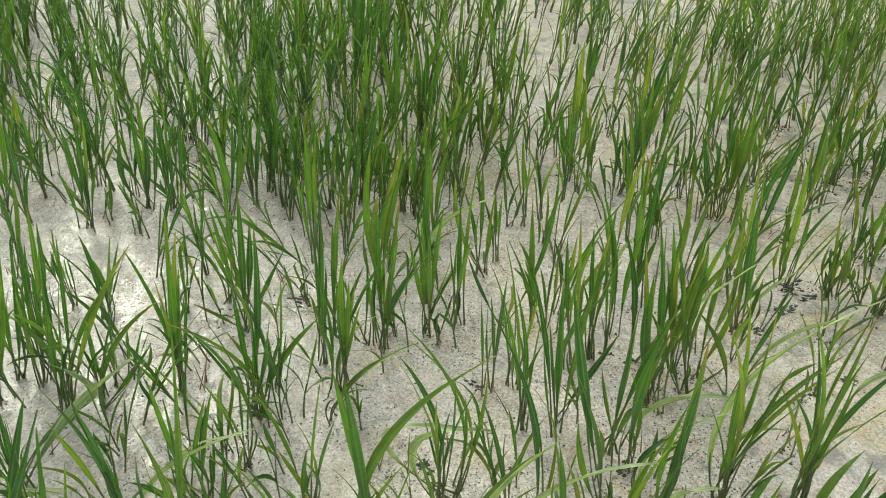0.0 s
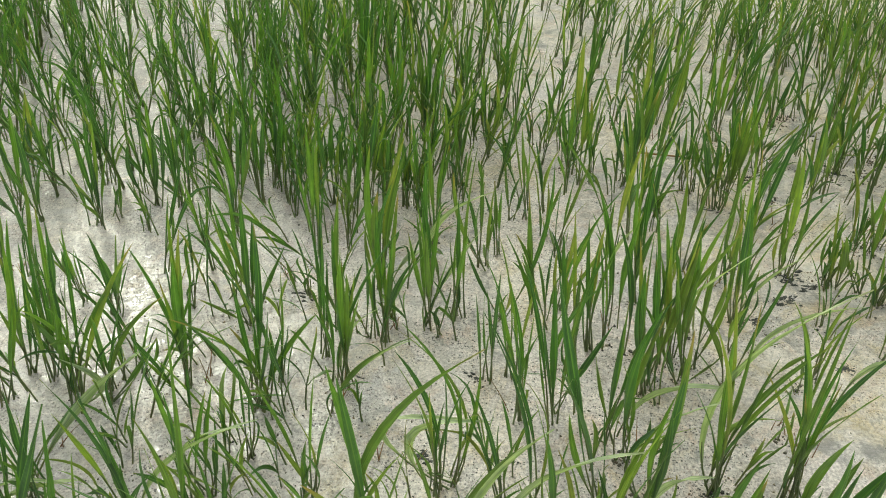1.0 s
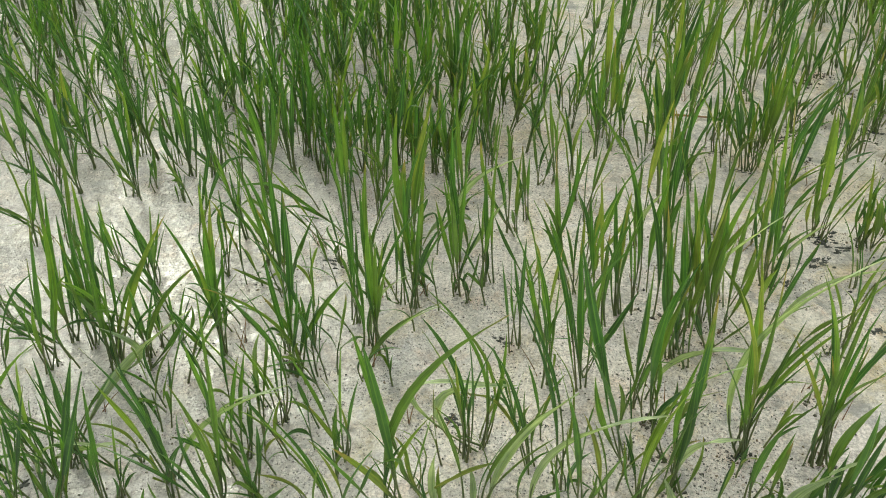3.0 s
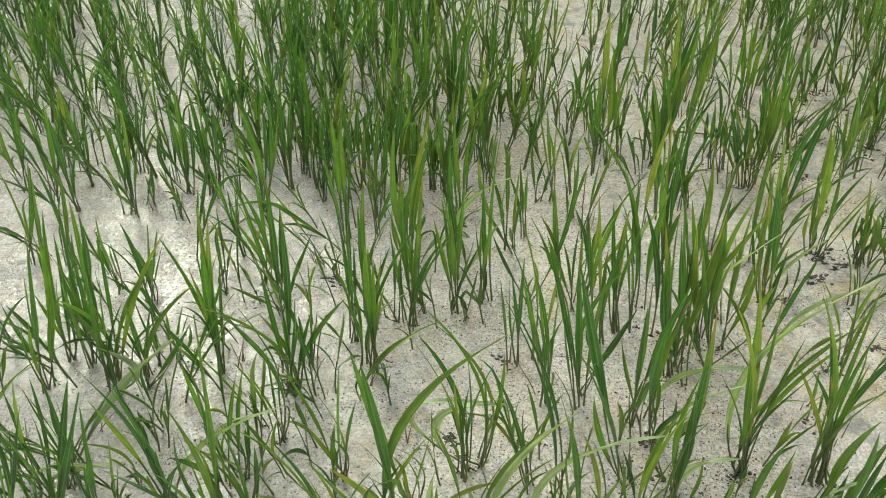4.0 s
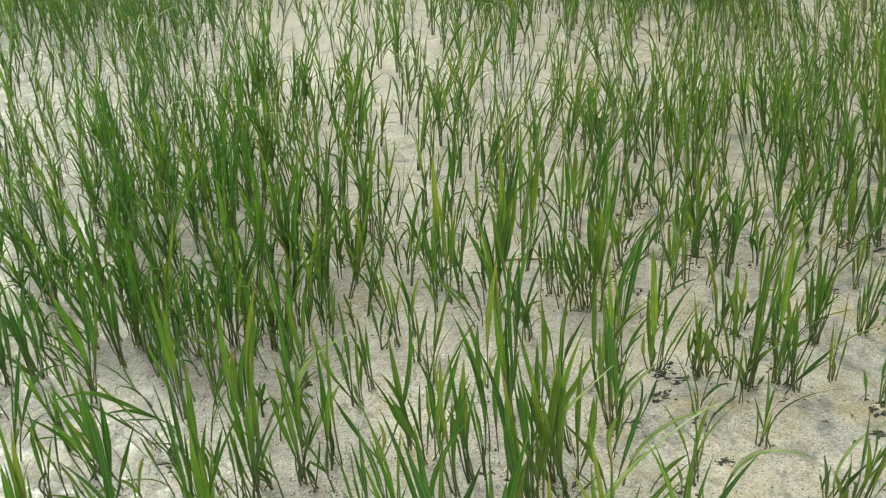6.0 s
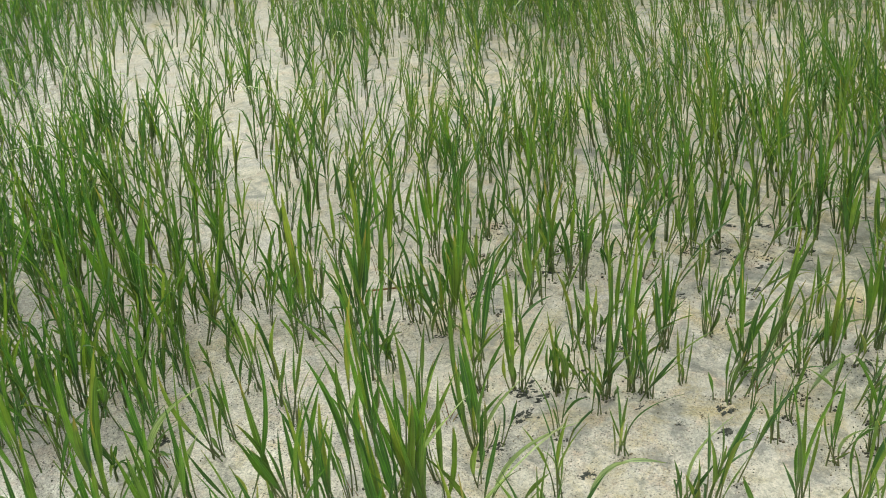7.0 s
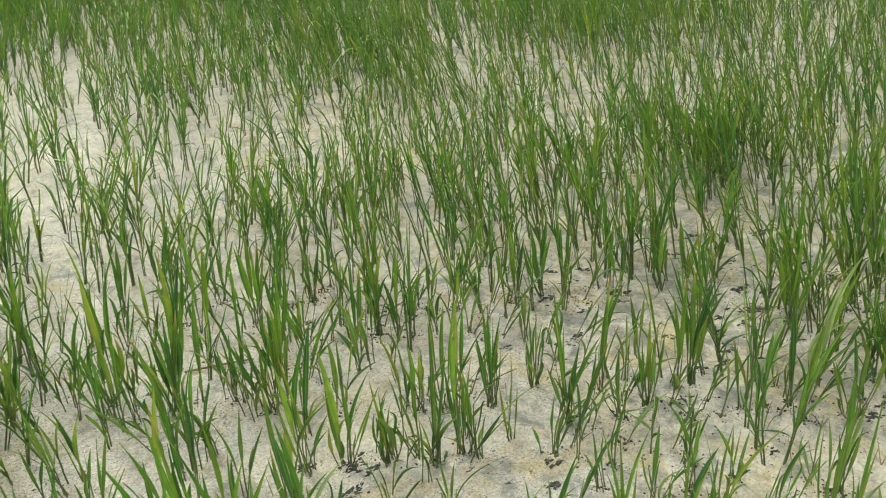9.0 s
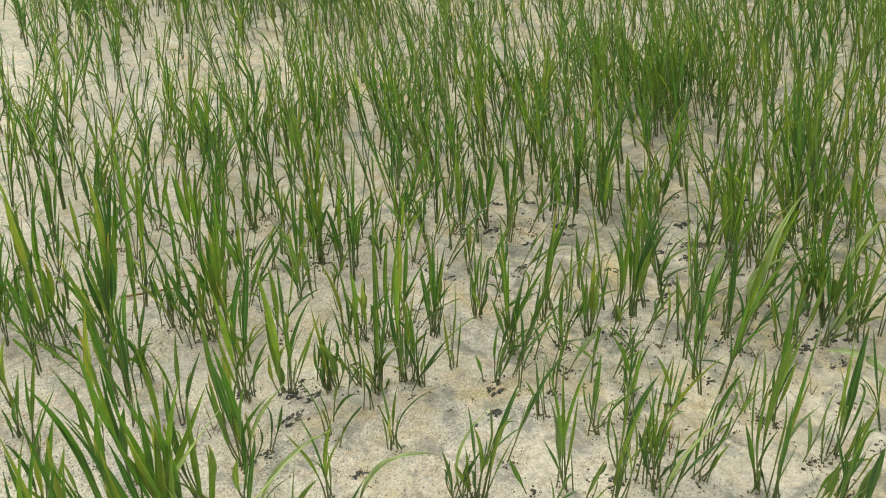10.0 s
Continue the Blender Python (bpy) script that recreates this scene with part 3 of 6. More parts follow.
tuft(1.7, 0.723, -66, (-16.4, 3.4, 1, -3.8, 11, 1))
tuft(-0.609, 0.724, 4, (2.1, -3.4, 25.6, 0, 8), (4, -1.6, 25.7, -0.2, 8), (8.3, -8.1, 28.1, -0.1, 7))
tuft(-0.685, 0.731, 4, (5, -2, 24.1, -0.4, 8), (12.1, -8.8, 31.5, 0.4, 7), (4.5, -5.7, 20.7, 0.4, 6), (14.3, 0.2, 3.3, 0.6, 10, 1))
tuft(-0.51, 0.734, 36, (-6.1, 0.1, 13.4, -2.6, 5, 2))
tuft(1.091, 0.741, -31, (6.8, -1.8, 23.8, 2.3, 6, 1), (3, 6, 4, 0.7, 6))
tuft(-0.359, 0.743, 4, (4.2, -1.2, 24.2, 0.9, 7), (4.2, 1.8, 22.2, 0.6, 8), (3.3, 2.1, 15.5, -0.6, 5), (-2.2, 4.2, 8.9, -1.9, 6), (9.4, -0.9, 16.6, 7, 4, 1), (-2.6, -1, 27.1, 0.5, 10))
tuft(0.082, 0.749, 4, (-5.3, -1.9, 26.1, -0.8, 7), (-5.8, 1.2, 18.9, -0.3, 6), (2.3, 0.5, 15.9, 1.4, 7))
tuft(-0.199, 0.749, 4, (-6.7, 4.3, 19.2, -0.8, 7), (3.7, -7.5, 33.9, 0.5, 4), (4.5, -4.4, 23.2, 0.6, 5), (-0.5, -3.8, 22.9, -1.6, 5), (-3.7, -1.3, 14.6, -0.2, 8))
tuft(1.19, 0.757, -31, (-0.2, 4.1, 10.5, 0.4, 6), (1.4, -2.7, 18.2, -0.8, 6), (3.4, -1.6, 11.5, 0.3, 5))
tuft(-0.643, 0.76, 41, (25.3, 1.7, 13.2, 2.6, 10, 1))
tuft(0.226, 0.765, 4, (-11.8, -14.4, 41.9, -0.8, 13), (-6.6, -0.5, 19.5, 1.2, 10), (-10.2, -0.7, 44.1, 0.5, 15))
tuft(0.272, 0.766, 4, (11.2, -0.9, 21.9, 7, 5, 1))
tuft(-0.022, 0.766, 4, (-0.6, -2.9, 24.9, 0.1, 5), (1.5, -0.6, 20.4, 0.6, 5), (4.6, -2.7, 26.3, 1.3, 8), (-1.9, 2.6, 15.2, -0.5, 4), (-5.1, -4.6, 32.5, -2, 7), (-5.2, 3.5, 26.1, -2.8, 9), (8.2, 3.1, 11.8, 8.8, 9, 1), (-4.7, -0.5, 12.4, -1.8, 7))
tuft(0.502, 0.77, 4, (-10.9, -4.6, 41.4, -2.3, 8), (-7.7, -9.2, 45.8, 0.4, 7), (0.7, 0, 32.6, 1.6, 6), (8.1, 4.4, 14.1, 4.5, 7), (-5.6, -2.9, 26.3, -0.8, 7), (-0.5, -1.9, 27, 0.5, 6), (-3.8, -2.3, 13.1, 0.2, 9), (-5.2, 2.6, 21.7, -2.5, 7), (-2.6, -2.4, 41.9, 1.9, 9), (8, 1.4, 29.3, 3.5, 9), (4.2, -3.3, 26.2, 2.8, 8, 3), (-9.1, -0.9, 39.7, -1.8, 8), (-9.2, 1, 26.4, -1.4, 7))
tuft(1.098, 0.778, -31, (-3.7, 1.7, 10.6, -0.7, 8), (-0.9, 5, 18.2, 0.6, 5), (1, -1.2, 16.7, 0.8, 7), (-2.8, 2.7, 15.6, -0.6, 4))
tuft(0.004, 0.778, 4, (0.8, -0.3, 21.2, -0.6, 6), (3.8, 1.4, 23.5, -0.8, 7), (4.4, 7.4, 6.4, 0.8, 6), (-1.5, -9.6, 34, 0, 4), (-7.1, 6.1, 26.1, -5.3, 6), (5.3, 3.8, 9.6, 14.5, 6, 1), (-6.7, 2.5, 30.9, -4.2, 8))
tuft(0.395, 0.779, 4, (-5.5, -3.1, 36.3, 0.2, 10), (-3.3, -3.2, 40, -0.5, 9), (8.1, -1.6, 29.4, 3.2, 8), (1, -3.4, 31.8, 0.5, 6), (-7.6, -1.7, 24.1, -1.2, 7), (-10.1, -6.3, 41.1, -2.4, 7), (-5, 1.4, 41, -1, 7), (-1, 0.2, 21.8, 0.2, 9), (3.4, -5.5, 28.9, 2.1, 9), (7.6, -3.1, 33.6, 4.3, 9), (12.5, 1.1, 38.3, 9.4, 9, 1))
tuft(1.028, 0.782, -31, (3.2, 3.8, 22.9, 1.1, 11), (1.7, 4.2, 7.6, 0.7, 6), (-2.6, -2.4, 26.8, -2.5, 7))
tuft(1.419, 0.798, -31, (-2.5, 0.7, 27, -0.1, 13), (-2.9, -7.4, 28.1, 0.7, 9))
tuft(1.123, 0.798, -18, (-2.3, 4.1, 7.8, 0.1, 9), (-0.5, -0.7, 16.6, 0.7, 9), (-4.3, 0, 20.6, -0.5, 4), (-7.5, -2.4, 30.8, -1.1, 5), (-0.2, -2.4, 15.9, 0.4, 8))
tuft(1.249, 0.8, -31, (3.2, 0.2, 19.5, 1.4, 9))
tuft(0.974, 0.81, -31, (1.3, -6, 17.3, -0.1, 7))
tuft(-0.312, 0.818, 4, (1.9, -2.4, 22.6, -0.1, 4), (4.2, -3.9, 23.9, 0.4, 4), (-2.4, -0.2, 16.4, -0.9, 5), (-5.9, 0.5, 29.3, -4.7, 7), (-3.2, -2.2, 20.5, -1.2, 6))
tuft(1.075, 0.82, -18, (5.3, 4.1, 19.7, 2.1, 14), (1.1, 2.4, 8.7, -0.4, 8))
tuft(0.263, 0.836, 4, (-1.9, -5.8, 31.5, 1, 15), (3.4, 2.7, 27, 1.2, 10), (-2, 0.3, 20.2, -1.8, 7))
tuft(1.173, 0.841, -31, (5.2, -6.7, 28.6, 2.5, 9))
tuft(1.399, 0.843, -31, (0.7, 9.7, 3.5, 1.7, 4), (-3.5, -5.4, 20, 0.2, 6))
tuft(1.021, 0.846, -18, (0.5, -4, 8.8, -0.6, 8))
tuft(0.974, 0.857, -18, (-8.3, -9.3, 30, -0.7, 9), (-1.5, 3.3, 25, 0.1, 7), (1, 1.3, 21, 0, 9), (-0.8, -6.9, 36.4, 2, 7), (-5.9, -2.9, 15, -0.3, 7), (-6.1, 0.1, 30.6, -0.9, 8))
tuft(0.912, 0.872, -18, (-3.9, 0.5, 8.8, 0.1, 9))
tuft(0.246, 0.875, 4, (-2.1, -5.2, 29.5, 0.2, 9), (-0.9, -2, 30.7, 0, 10), (-2.5, 4.4, 14.9, 0.1, 7), (18.3, -0.1, 10.7, 5.8, 10, 1), (4.8, -1, 29.7, 0.7, 14))
tuft(0.523, 0.882, 4, (-3.8, -3.7, 16.1, -0.1, 7))
tuft(1.775, 0.888, -31, (-3.6, -0.4, 21.8, 0, 18), (-9.8, -3.7, 23.7, 0.1, 15), (-0.6, 0.1, 22.8, 0.3, 15))
tuft(0.84, 0.903, -18, (6.7, 5, 21.2, 0.6, 11), (4.7, -1.6, 16.7, 0.1, 9))
tuft(0.165, 0.905, 4, (-1.9, 1.3, 29.5, -0.1, 15), (-6.2, 3.9, 31.5, -0.6, 9), (1.6, -1.8, 29.8, 0.3, 8), (-3.9, -1.5, 25.8, 0, 5))
tuft(0.831, 0.906, -18, (-4.2, -6.7, 27.9, -0.4, 6))
tuft(-0.619, 0.908, 4, (3.9, -1.9, 24.6, 0.3, 11), (7.5, -3, 30.9, 0.5, 7), (-5.8, 5, 16.7, -2.9, 11), (13.6, 3.3, 27.5, 2.5, 11), (15.4, 3.4, 31.3, 1.6, 10), (1.1, -1.3, 12.7, -5.6, 7, 1))
tuft(1.693, 0.909, -31, (2.9, 6.7, 17.6, -0.1, 15), (-2.9, 5.8, 21.9, -0.7, 12), (8.3, -1.4, 12.8, 2, 7, 1), (3.4, -1.9, 18.9, 0.1, 12), (10.7, 3.4, 9.8, 3, 13, 1))
tuft(0.112, 0.909, 4, (-4.5, -0.6, 26.5, -0.4, 7), (-3.1, 1.5, 28.3, -1.2, 7), (0.5, -0.8, 23.1, 0.1, 6), (1.8, -0.6, 20.3, 1.6, 7), (-3.4, -3.6, 25.8, -1, 6), (-4.3, -0.9, 21.8, -1.1, 4))
tuft(0.817, 0.911, -18, (-1.5, -1, 14.9, -0.4, 7))
tuft(-0.201, 0.912, 15, (14.2, -0.8, 15, 2.8, 10, 3))
tuft(0.804, 0.916, -18, (5, 0.3, 20.9, 3.1, 5, 1))
tuft(1.277, 0.917, -31, (-6.5, -3.6, 15.6, -0.9, 7), (-5, -9.2, 19.9, 0.3, 5))
tuft(-0.743, 0.917, 4, (9.4, -2.8, 32.8, 0.3, 13), (4, 1.6, 23.5, 0.3, 8), (7.7, 3.9, 31, -1.4, 12), (8.8, -0.6, 22.9, 0.1, 7))
tuft(0.795, 0.919, -18, (-2.6, -0.3, 12.6, -0.4, 7), (3.6, 4.5, 6.8, -0.2, 5))
tuft(-0.574, 0.922, 4, (10.4, 2.4, 12.3, -0.5, 10), (14.2, 0.9, 22.5, 2.9, 9))
tuft(-0.315, 0.924, 4, (1.8, -1.1, 25.7, -0.1, 13), (1.4, 9.6, 30.2, -0.6, 13), (-0.9, 0.3, 27, 0.1, 9), (-5.3, 8.6, 23.1, -4.2, 8), (5.5, -8.1, 22.8, 0.3, 10), (5.8, -9, 28.7, -0.3, 7), (-3.8, 3.9, 14.4, -1.7, 9), (-1, 2.5, 25.2, -1.6, 10), (6.1, -1.2, 19.5, 0.2, 7), (11.2, -0.2, 20.6, 1.5, 10), (-2.8, -7.6, 26, -0.7, 7), (-10.3, -2.5, 21.9, -4.2, 9), (-6.4, -4.1, 21.5, -0.3, 6))
tuft(1.615, 0.93, -31, (-2.1, 5.8, 19.1, -0.4, 11), (-2.9, -4.1, 21.3, 0.3, 11), (-0.6, -6, 26.1, -1.1, 12))
tuft(1.098, 0.931, -18, (-2.4, 2.5, 11.1, 0.6, 4), (-2.3, 0, 10.7, 0, 5), (1.6, 5.5, 14.6, 0.2, 10), (6.3, 0.1, 8.5, 3, 5, 1))
tuft(0.164, 0.932, 4, (7.2, -1.7, 20.2, -0.1, 11), (7.8, 6.2, 22.3, 4, 9))
tuft(1.184, 0.938, -18, (-3.8, -2.7, 12.5, 0, 4), (-5.3, 3, 18.9, -2, 7), (-1.1, -2.5, 19.2, 0, 9), (-1, 3.4, 6.8, -1.3, 8))
tuft(-0.64, 0.946, 4, (4.8, -1.1, 31.4, 0.4, 11))
tuft(-0.573, 0.949, 4, (-3.1, 2, 13.4, -0.8, 9), (3.6, -5.4, 21.6, -0.1, 8), (5.7, 1.3, 19.3, 0.6, 7), (0.2, 1, 12.8, -0.3, 9))
tuft(-0.631, 0.949, 35, (-3.6, -5.7, 24, -2.7, 10), (5.4, -0.4, 30.7, -0.4, 7))
tuft(0.341, 0.95, 4, (-0.9, 1.3, 22.3, 2.4, 13), (1.5, 3.3, 16.1, 0.8, 8))
tuft(1.614, 0.951, -31, (-5.4, -0.7, 14.1, -0.2, 8), (-6.1, -0.9, 14.7, 0.1, 8, 2))
tuft(1.799, 0.962, -60, (2.9, 5.2, 24, 2.7, 12, 1))
tuft(-0.449, 0.963, 4, (3.9, -3.1, 30.4, 0.2, 15), (4.6, -2.4, 27.9, 0.4, 12), (-4.8, 3.4, 27.1, -1.5, 10), (1.3, -3.6, 26.6, -0.5, 7), (4.2, 2, 23.5, -0.1, 6), (-0.6, 2, 19.2, -0.9, 9))
tuft(-0.336, 0.964, 21, (-8.6, -2.5, 17.4, -3.1, 7))
tuft(0.627, 0.972, -18, (15, 3.8, 7.7, 5.4, 7, 1))
tuft(-0.684, 0.973, 4, (3.5, 2.2, 29.7, 0, 12), (3.5, -3.7, 27.7, -1.6, 8), (5.2, 1.5, 24.9, -1.3, 8), (8, -2.9, 28.8, -1, 12), (6, -2.9, 25.2, -0.5, 11), (4.5, -5.6, 24.8, 0.2, 9))
tuft(0.322, 0.975, 4, (-4.9, -2.2, 25.6, 0.6, 12), (-4.7, -2.6, 29.5, 0.6, 12), (-3.5, 0.7, 27, 0.3, 10), (-3, 0.6, 25.5, 0.7, 9), (-2.6, 2.4, 31.3, 0.6, 8))
tuft(-0.557, 0.976, 4, (1.1, 1.3, 13.9, 0, 6), (-2.3, 3, 15, 0.2, 7))
tuft(1.52, 0.98, -31, (1.1, 0.9, 24.5, 0.8, 14), (1, -6.7, 27, 1.4, 10), (-4.8, -1.7, 17.3, -1.6, 11))
tuft(-0.187, 0.98, 4, (1.5, 1.5, 27.7, 0.4, 12), (0.9, -2.8, 23.5, 0.3, 9), (2.5, -1.7, 25.4, -0.2, 9), (-2.3, 0.4, 24, -0.6, 8), (-3.4, -1.1, 17.6, -1.3, 7), (3.1, 5.1, 20.3, 0.1, 7), (4.2, -3.5, 22, 0.4, 7), (0.8, 7.6, 20.8, -0.1, 11), (12.1, -3.9, 13.6, 1.2, 7, 1), (11.2, 1.7, 31.7, 2.8, 6), (6.4, 5, 12.4, 3.2, 5, 1))
tuft(-0.292, 0.983, 4, (2.7, -0.9, 24.4, -0.2, 5), (1.8, 3.5, 9.5, -0.1, 6), (-0.7, 0.2, 12.4, 0, 7))
tuft(-0.725, 0.985, 4, (3.6, -1.8, 27.4, -0.3, 10), (7, -1.6, 29.2, -0.5, 10), (2.5, 3.2, 18.2, -1.8, 8))
tuft(1.23, 0.987, -31, (-2.9, 2.2, 10.8, -0.7, 5), (0.6, 1.2, 10.3, 0.4, 6), (3, 2.9, 10.4, 0.3, 5))
tuft(0.333, 0.989, 4, (-3.6, 7.8, 26.3, 0.2, 11), (-3.6, -1.2, 28.5, -0.4, 11), (3.9, 2.4, 28.6, -0.3, 15), (-5.1, -1.4, 21.5, -2.2, 7))
tuft(-0.536, 0.99, 4, (2.7, -3.5, 14.9, 0.1, 6), (3.1, 2.3, 10.6, 0.2, 7))
tuft(1.743, 0.992, -59, (-5.4, -2.3, 14.6, -0.1, 9, 2))
tuft(0.055, 0.994, 4, (-0.7, 0.2, 19.2, 0.2, 7), (-0.4, -0.4, 20.7, -0.6, 7), (1, -5.5, 28.7, -0.1, 7), (-2.6, -5.8, 25, 0, 5))
tuft(0.463, 0.994, -23, (3.9, -2.4, 26.3, 0.3, 8), (-8.5, -0.9, 16.8, -1.5, 11))
tuft(0.579, 0.995, -18, (-2, -6, 12.4, -0.5, 6))
tuft(0.39, 0.997, 4, (3.3, 4, 33.9, 3.3, 10), (-5.1, 0.3, 25.6, 0.2, 9))
tuft(0.388, 1.004, 4, (-3.5, 3.2, 21.1, 0.1, 9), (-0.5, -3.4, 29, 1.8, 9), (-3.9, 4.6, 12.1, 1.4, 9), (5.2, -2, 8.5, -0.4, 9))
tuft(0.101, 1.005, 4, (-3.6, -0.4, 20.9, -0.3, 7), (-1.7, 0.9, 21.6, -0.9, 7), (2.8, -0.5, 22.3, 0.1, 6), (-3.7, -2.2, 31.8, -1.3, 6), (-5.6, -0.5, 26.9, -1.4, 4))
tuft(0.53, 1.009, -18, (5.9, 0.7, 8.5, 0.7, 8))
tuft(0.61, 1.011, -18, (-3.9, -6.2, 26.6, -1, 4), (1.5, 0.2, 20.1, 1.1, 8), (3.4, -5.4, 22.4, 1.8, 7), (-6.2, 2.9, 14.2, -1.1, 6), (0, -2.9, 16, -0.4, 5))
tuft(1.527, 1.019, -31, (-0.7, 5.4, 15.7, 0, 12), (-3.1, 1.5, 25.7, -0.1, 12))
tuft(1.043, 1.019, -18, (-4.2, -4.8, 18.3, 0, 5), (-0.4, -0.4, 15.5, 0.4, 6), (-4.6, -1.9, 10.7, -0.4, 5))
tuft(-0.752, 1.019, 37, (5.4, 1.7, 27.2, 0.4, 15))
tuft(0.489, 1.027, -18, (14.6, -1.4, 21, 3.8, 6, 1))
tuft(0.341, 1.035, 4, (-3.5, -0.7, 28.6, -0.4, 11))
tuft(0.416, 1.037, -14, (0.1, 3.9, 27.3, 0.4, 11), (2.1, -3, 23.1, -0.7, 10))
tuft(-0.479, 1.042, 4, (3.8, -1.9, 31.4, 0.2, 15), (4.8, -1.4, 28, 0.4, 12))
tuft(1.479, 1.044, -31, (-1.4, -0.9, 20.8, 0.3, 14), (-2.4, 5.8, 10, -0.3, 6), (6, 6.4, 12.5, 4.1, 7, 1))
tuft(-0.227, 1.048, 4, (-0.8, 4.2, 28.2, -0.6, 9), (2, -3.1, 28, 0, 8), (1.1, 6.6, 16.5, -0.2, 6), (-1.4, 0.5, 15.3, -0.8, 6))
tuft(1.097, 1.05, -18, (1.3, -0.1, 16.6, 0.7, 7))
tuft(1.631, 1.051, -55, (6.6, 0.8, 17.8, 5, 9, 1), (3.4, -5.3, 34.9, 1.8, 13, 1))
tuft(0.205, 1.053, 4, (-2, 7.8, 22.8, 0.4, 9), (-1.8, 2.1, 30.7, -0.2, 7), (1.9, -3.9, 35.8, 3.2, 8), (2.3, 9.3, 13.5, 0.2, 8), (3.5, -1.6, 25.5, 1.6, 9))
tuft(0.375, 1.057, 4, (-5.8, -2, 25.7, -0.5, 10), (-4.7, 1.4, 30.1, -0.3, 9), (-1.8, 1.9, 29.7, 0.8, 7), (-6, 0.3, 29.9, 0.7, 7), (-1, -4.3, 30.6, -0.8, 15), (-1.2, -4.7, 31.5, 0.3, 13), (-4.6, -2.8, 28.3, 0.2, 13))
tuft(-0.726, 1.064, 4, (7.3, -1.7, 27.3, -0.9, 12), (6.6, -1.7, 30.3, -0.6, 11))
tuft(1.437, 1.067, -31, (-4.4, -1.9, 18.8, 0, 8), (2, -0.6, 11.5, 0.8, 6))
tuft(0.75, 1.069, -18, (-1.9, 1.8, 10.6, -0.3, 4), (-2.6, -7.4, 23.7, -0.5, 5), (1.8, 3.7, 11.5, 0.3, 6), (2, 3.6, 5.2, -0.3, 4), (10.1, -1.5, 16, 3.5, 6))
tuft(0.312, 1.074, -7, (-5.1, 2.9, 26, -1.3, 12), (14.5, 2.6, 27.2, -0.4, 11), (15.3, -2.8, 26.3, 1, 8, 1))
tuft(0.233, 1.075, 4, (-1.6, 3.1, 26.6, 0, 8), (-0.8, -2.4, 26, 0.4, 9), (1.3, -4.7, 25.5, 1, 6), (-2.8, 1.2, 17, -1, 6), (0.6, 1.1, 26.3, 0.7, 13), (2, -2.7, 26.1, 1, 9))
tuft(1.692, 1.082, -31, (1.5, -4, 28, 1.4, 10))
tuft(-0.123, 1.088, 4, (-2.9, 1.6, 25.3, -0.7, 10), (-0.6, 3, 26.5, 0.4, 11), (2.7, -2.5, 26.9, 0.2, 10), (2.2, -4.2, 26.9, 0, 8), (5.9, -8.1, 25.3, 1.7, 10), (-2.7, 4.9, 15.1, 0.8, 8), (8.9, 0.4, 21.3, 2, 7))
tuft(-0.615, 1.088, 31, (-4.4, 0.5, 21.4, -2.6, 5))
tuft(0.488, 1.089, -12, (1.6, 1, 17, -0, 8), (0.2, -4.9, 14.6, 0.9, 11))
tuft(0.266, 1.09, 4, (-4, -3.3, 25.8, -0.3, 5), (-3.8, -4.2, 27.4, -0.7, 6))
tuft(1.555, 1.091, -52, (-0.7, -1.2, 18.5, 1, 9, 1))
tuft(1.324, 1.093, -18, (-8.9, -6.3, 11.7, -0.2, 7), (-2.7, -2.2, 9.8, -0.2, 6))
tuft(-0.15, 1.095, 4, (0.1, -2.8, 23.4, -0.2, 6), (1.2, -2.4, 17.4, -0.1, 8), (-3.4, -0.1, 8.7, -0.1, 7))
tuft(1.161, 1.096, -18, (10.7, 5.5, 6.9, 1.4, 8, 1))
tuft(0.358, 1.096, -4, (0.4, 3.2, 25.2, -0, 11))
tuft(0.435, 1.107, -9, (1.4, -4.7, 17.8, -0.8, 10))
tuft(-0.026, 1.113, 4, (-0.9, -7.2, 13.1, 0.3, 4), (1.9, -1.6, 12.1, 0, 5))
tuft(-0.209, 1.119, 4, (1.6, 0.9, 29, 0.5, 12), (0.5, -1.7, 25.2, 0.3, 9), (5.4, -2.1, 17.4, 0.3, 7))
tuft(-0.374, 1.121, 4, (2.1, -0.7, 30.2, -0.1, 13), (1.9, 5.8, 20, -0.4, 13), (-2.9, 0.2, 27, 0.1, 9), (9, -4.9, 21.5, 0.3, 10), (5.2, -5.4, 12.8, -0.1, 7), (-2.5, 1.5, 19.3, -1.2, 10), (-7, -4.6, 10.4, -0.3, 7))
tuft(0.425, 1.123, 4, (-1.3, 1.4, 25, 1.4, 13), (-1.6, 0.5, 29.7, 1.3, 7), (-6.1, 0.2, 21.7, 0.1, 9))
tuft(-0.241, 1.123, 4, (2, -1.9, 29.7, 0, 8))
tuft(-0.048, 1.127, 4, (-1.8, 8, 19.7, -0.1, 11), (-0.3, -6.9, 26.9, 0.1, 11), (2.4, 1, 27.3, 0.4, 9), (3.6, -1.6, 17.9, 0.1, 7), (-3.3, 2.1, 20.2, 0, 9), (4.5, -0.6, 15.6, 0.6, 6))
tuft(1.014, 1.131, -18, (1.2, 5.6, 10.4, 0.5, 9), (4, 5.3, 9.2, 0.4, 8))
tuft(0.288, 1.137, 0, (2.4, 1.4, 25.1, 0.6, 14), (-5.9, 1.7, 30.5, -1.6, 12))
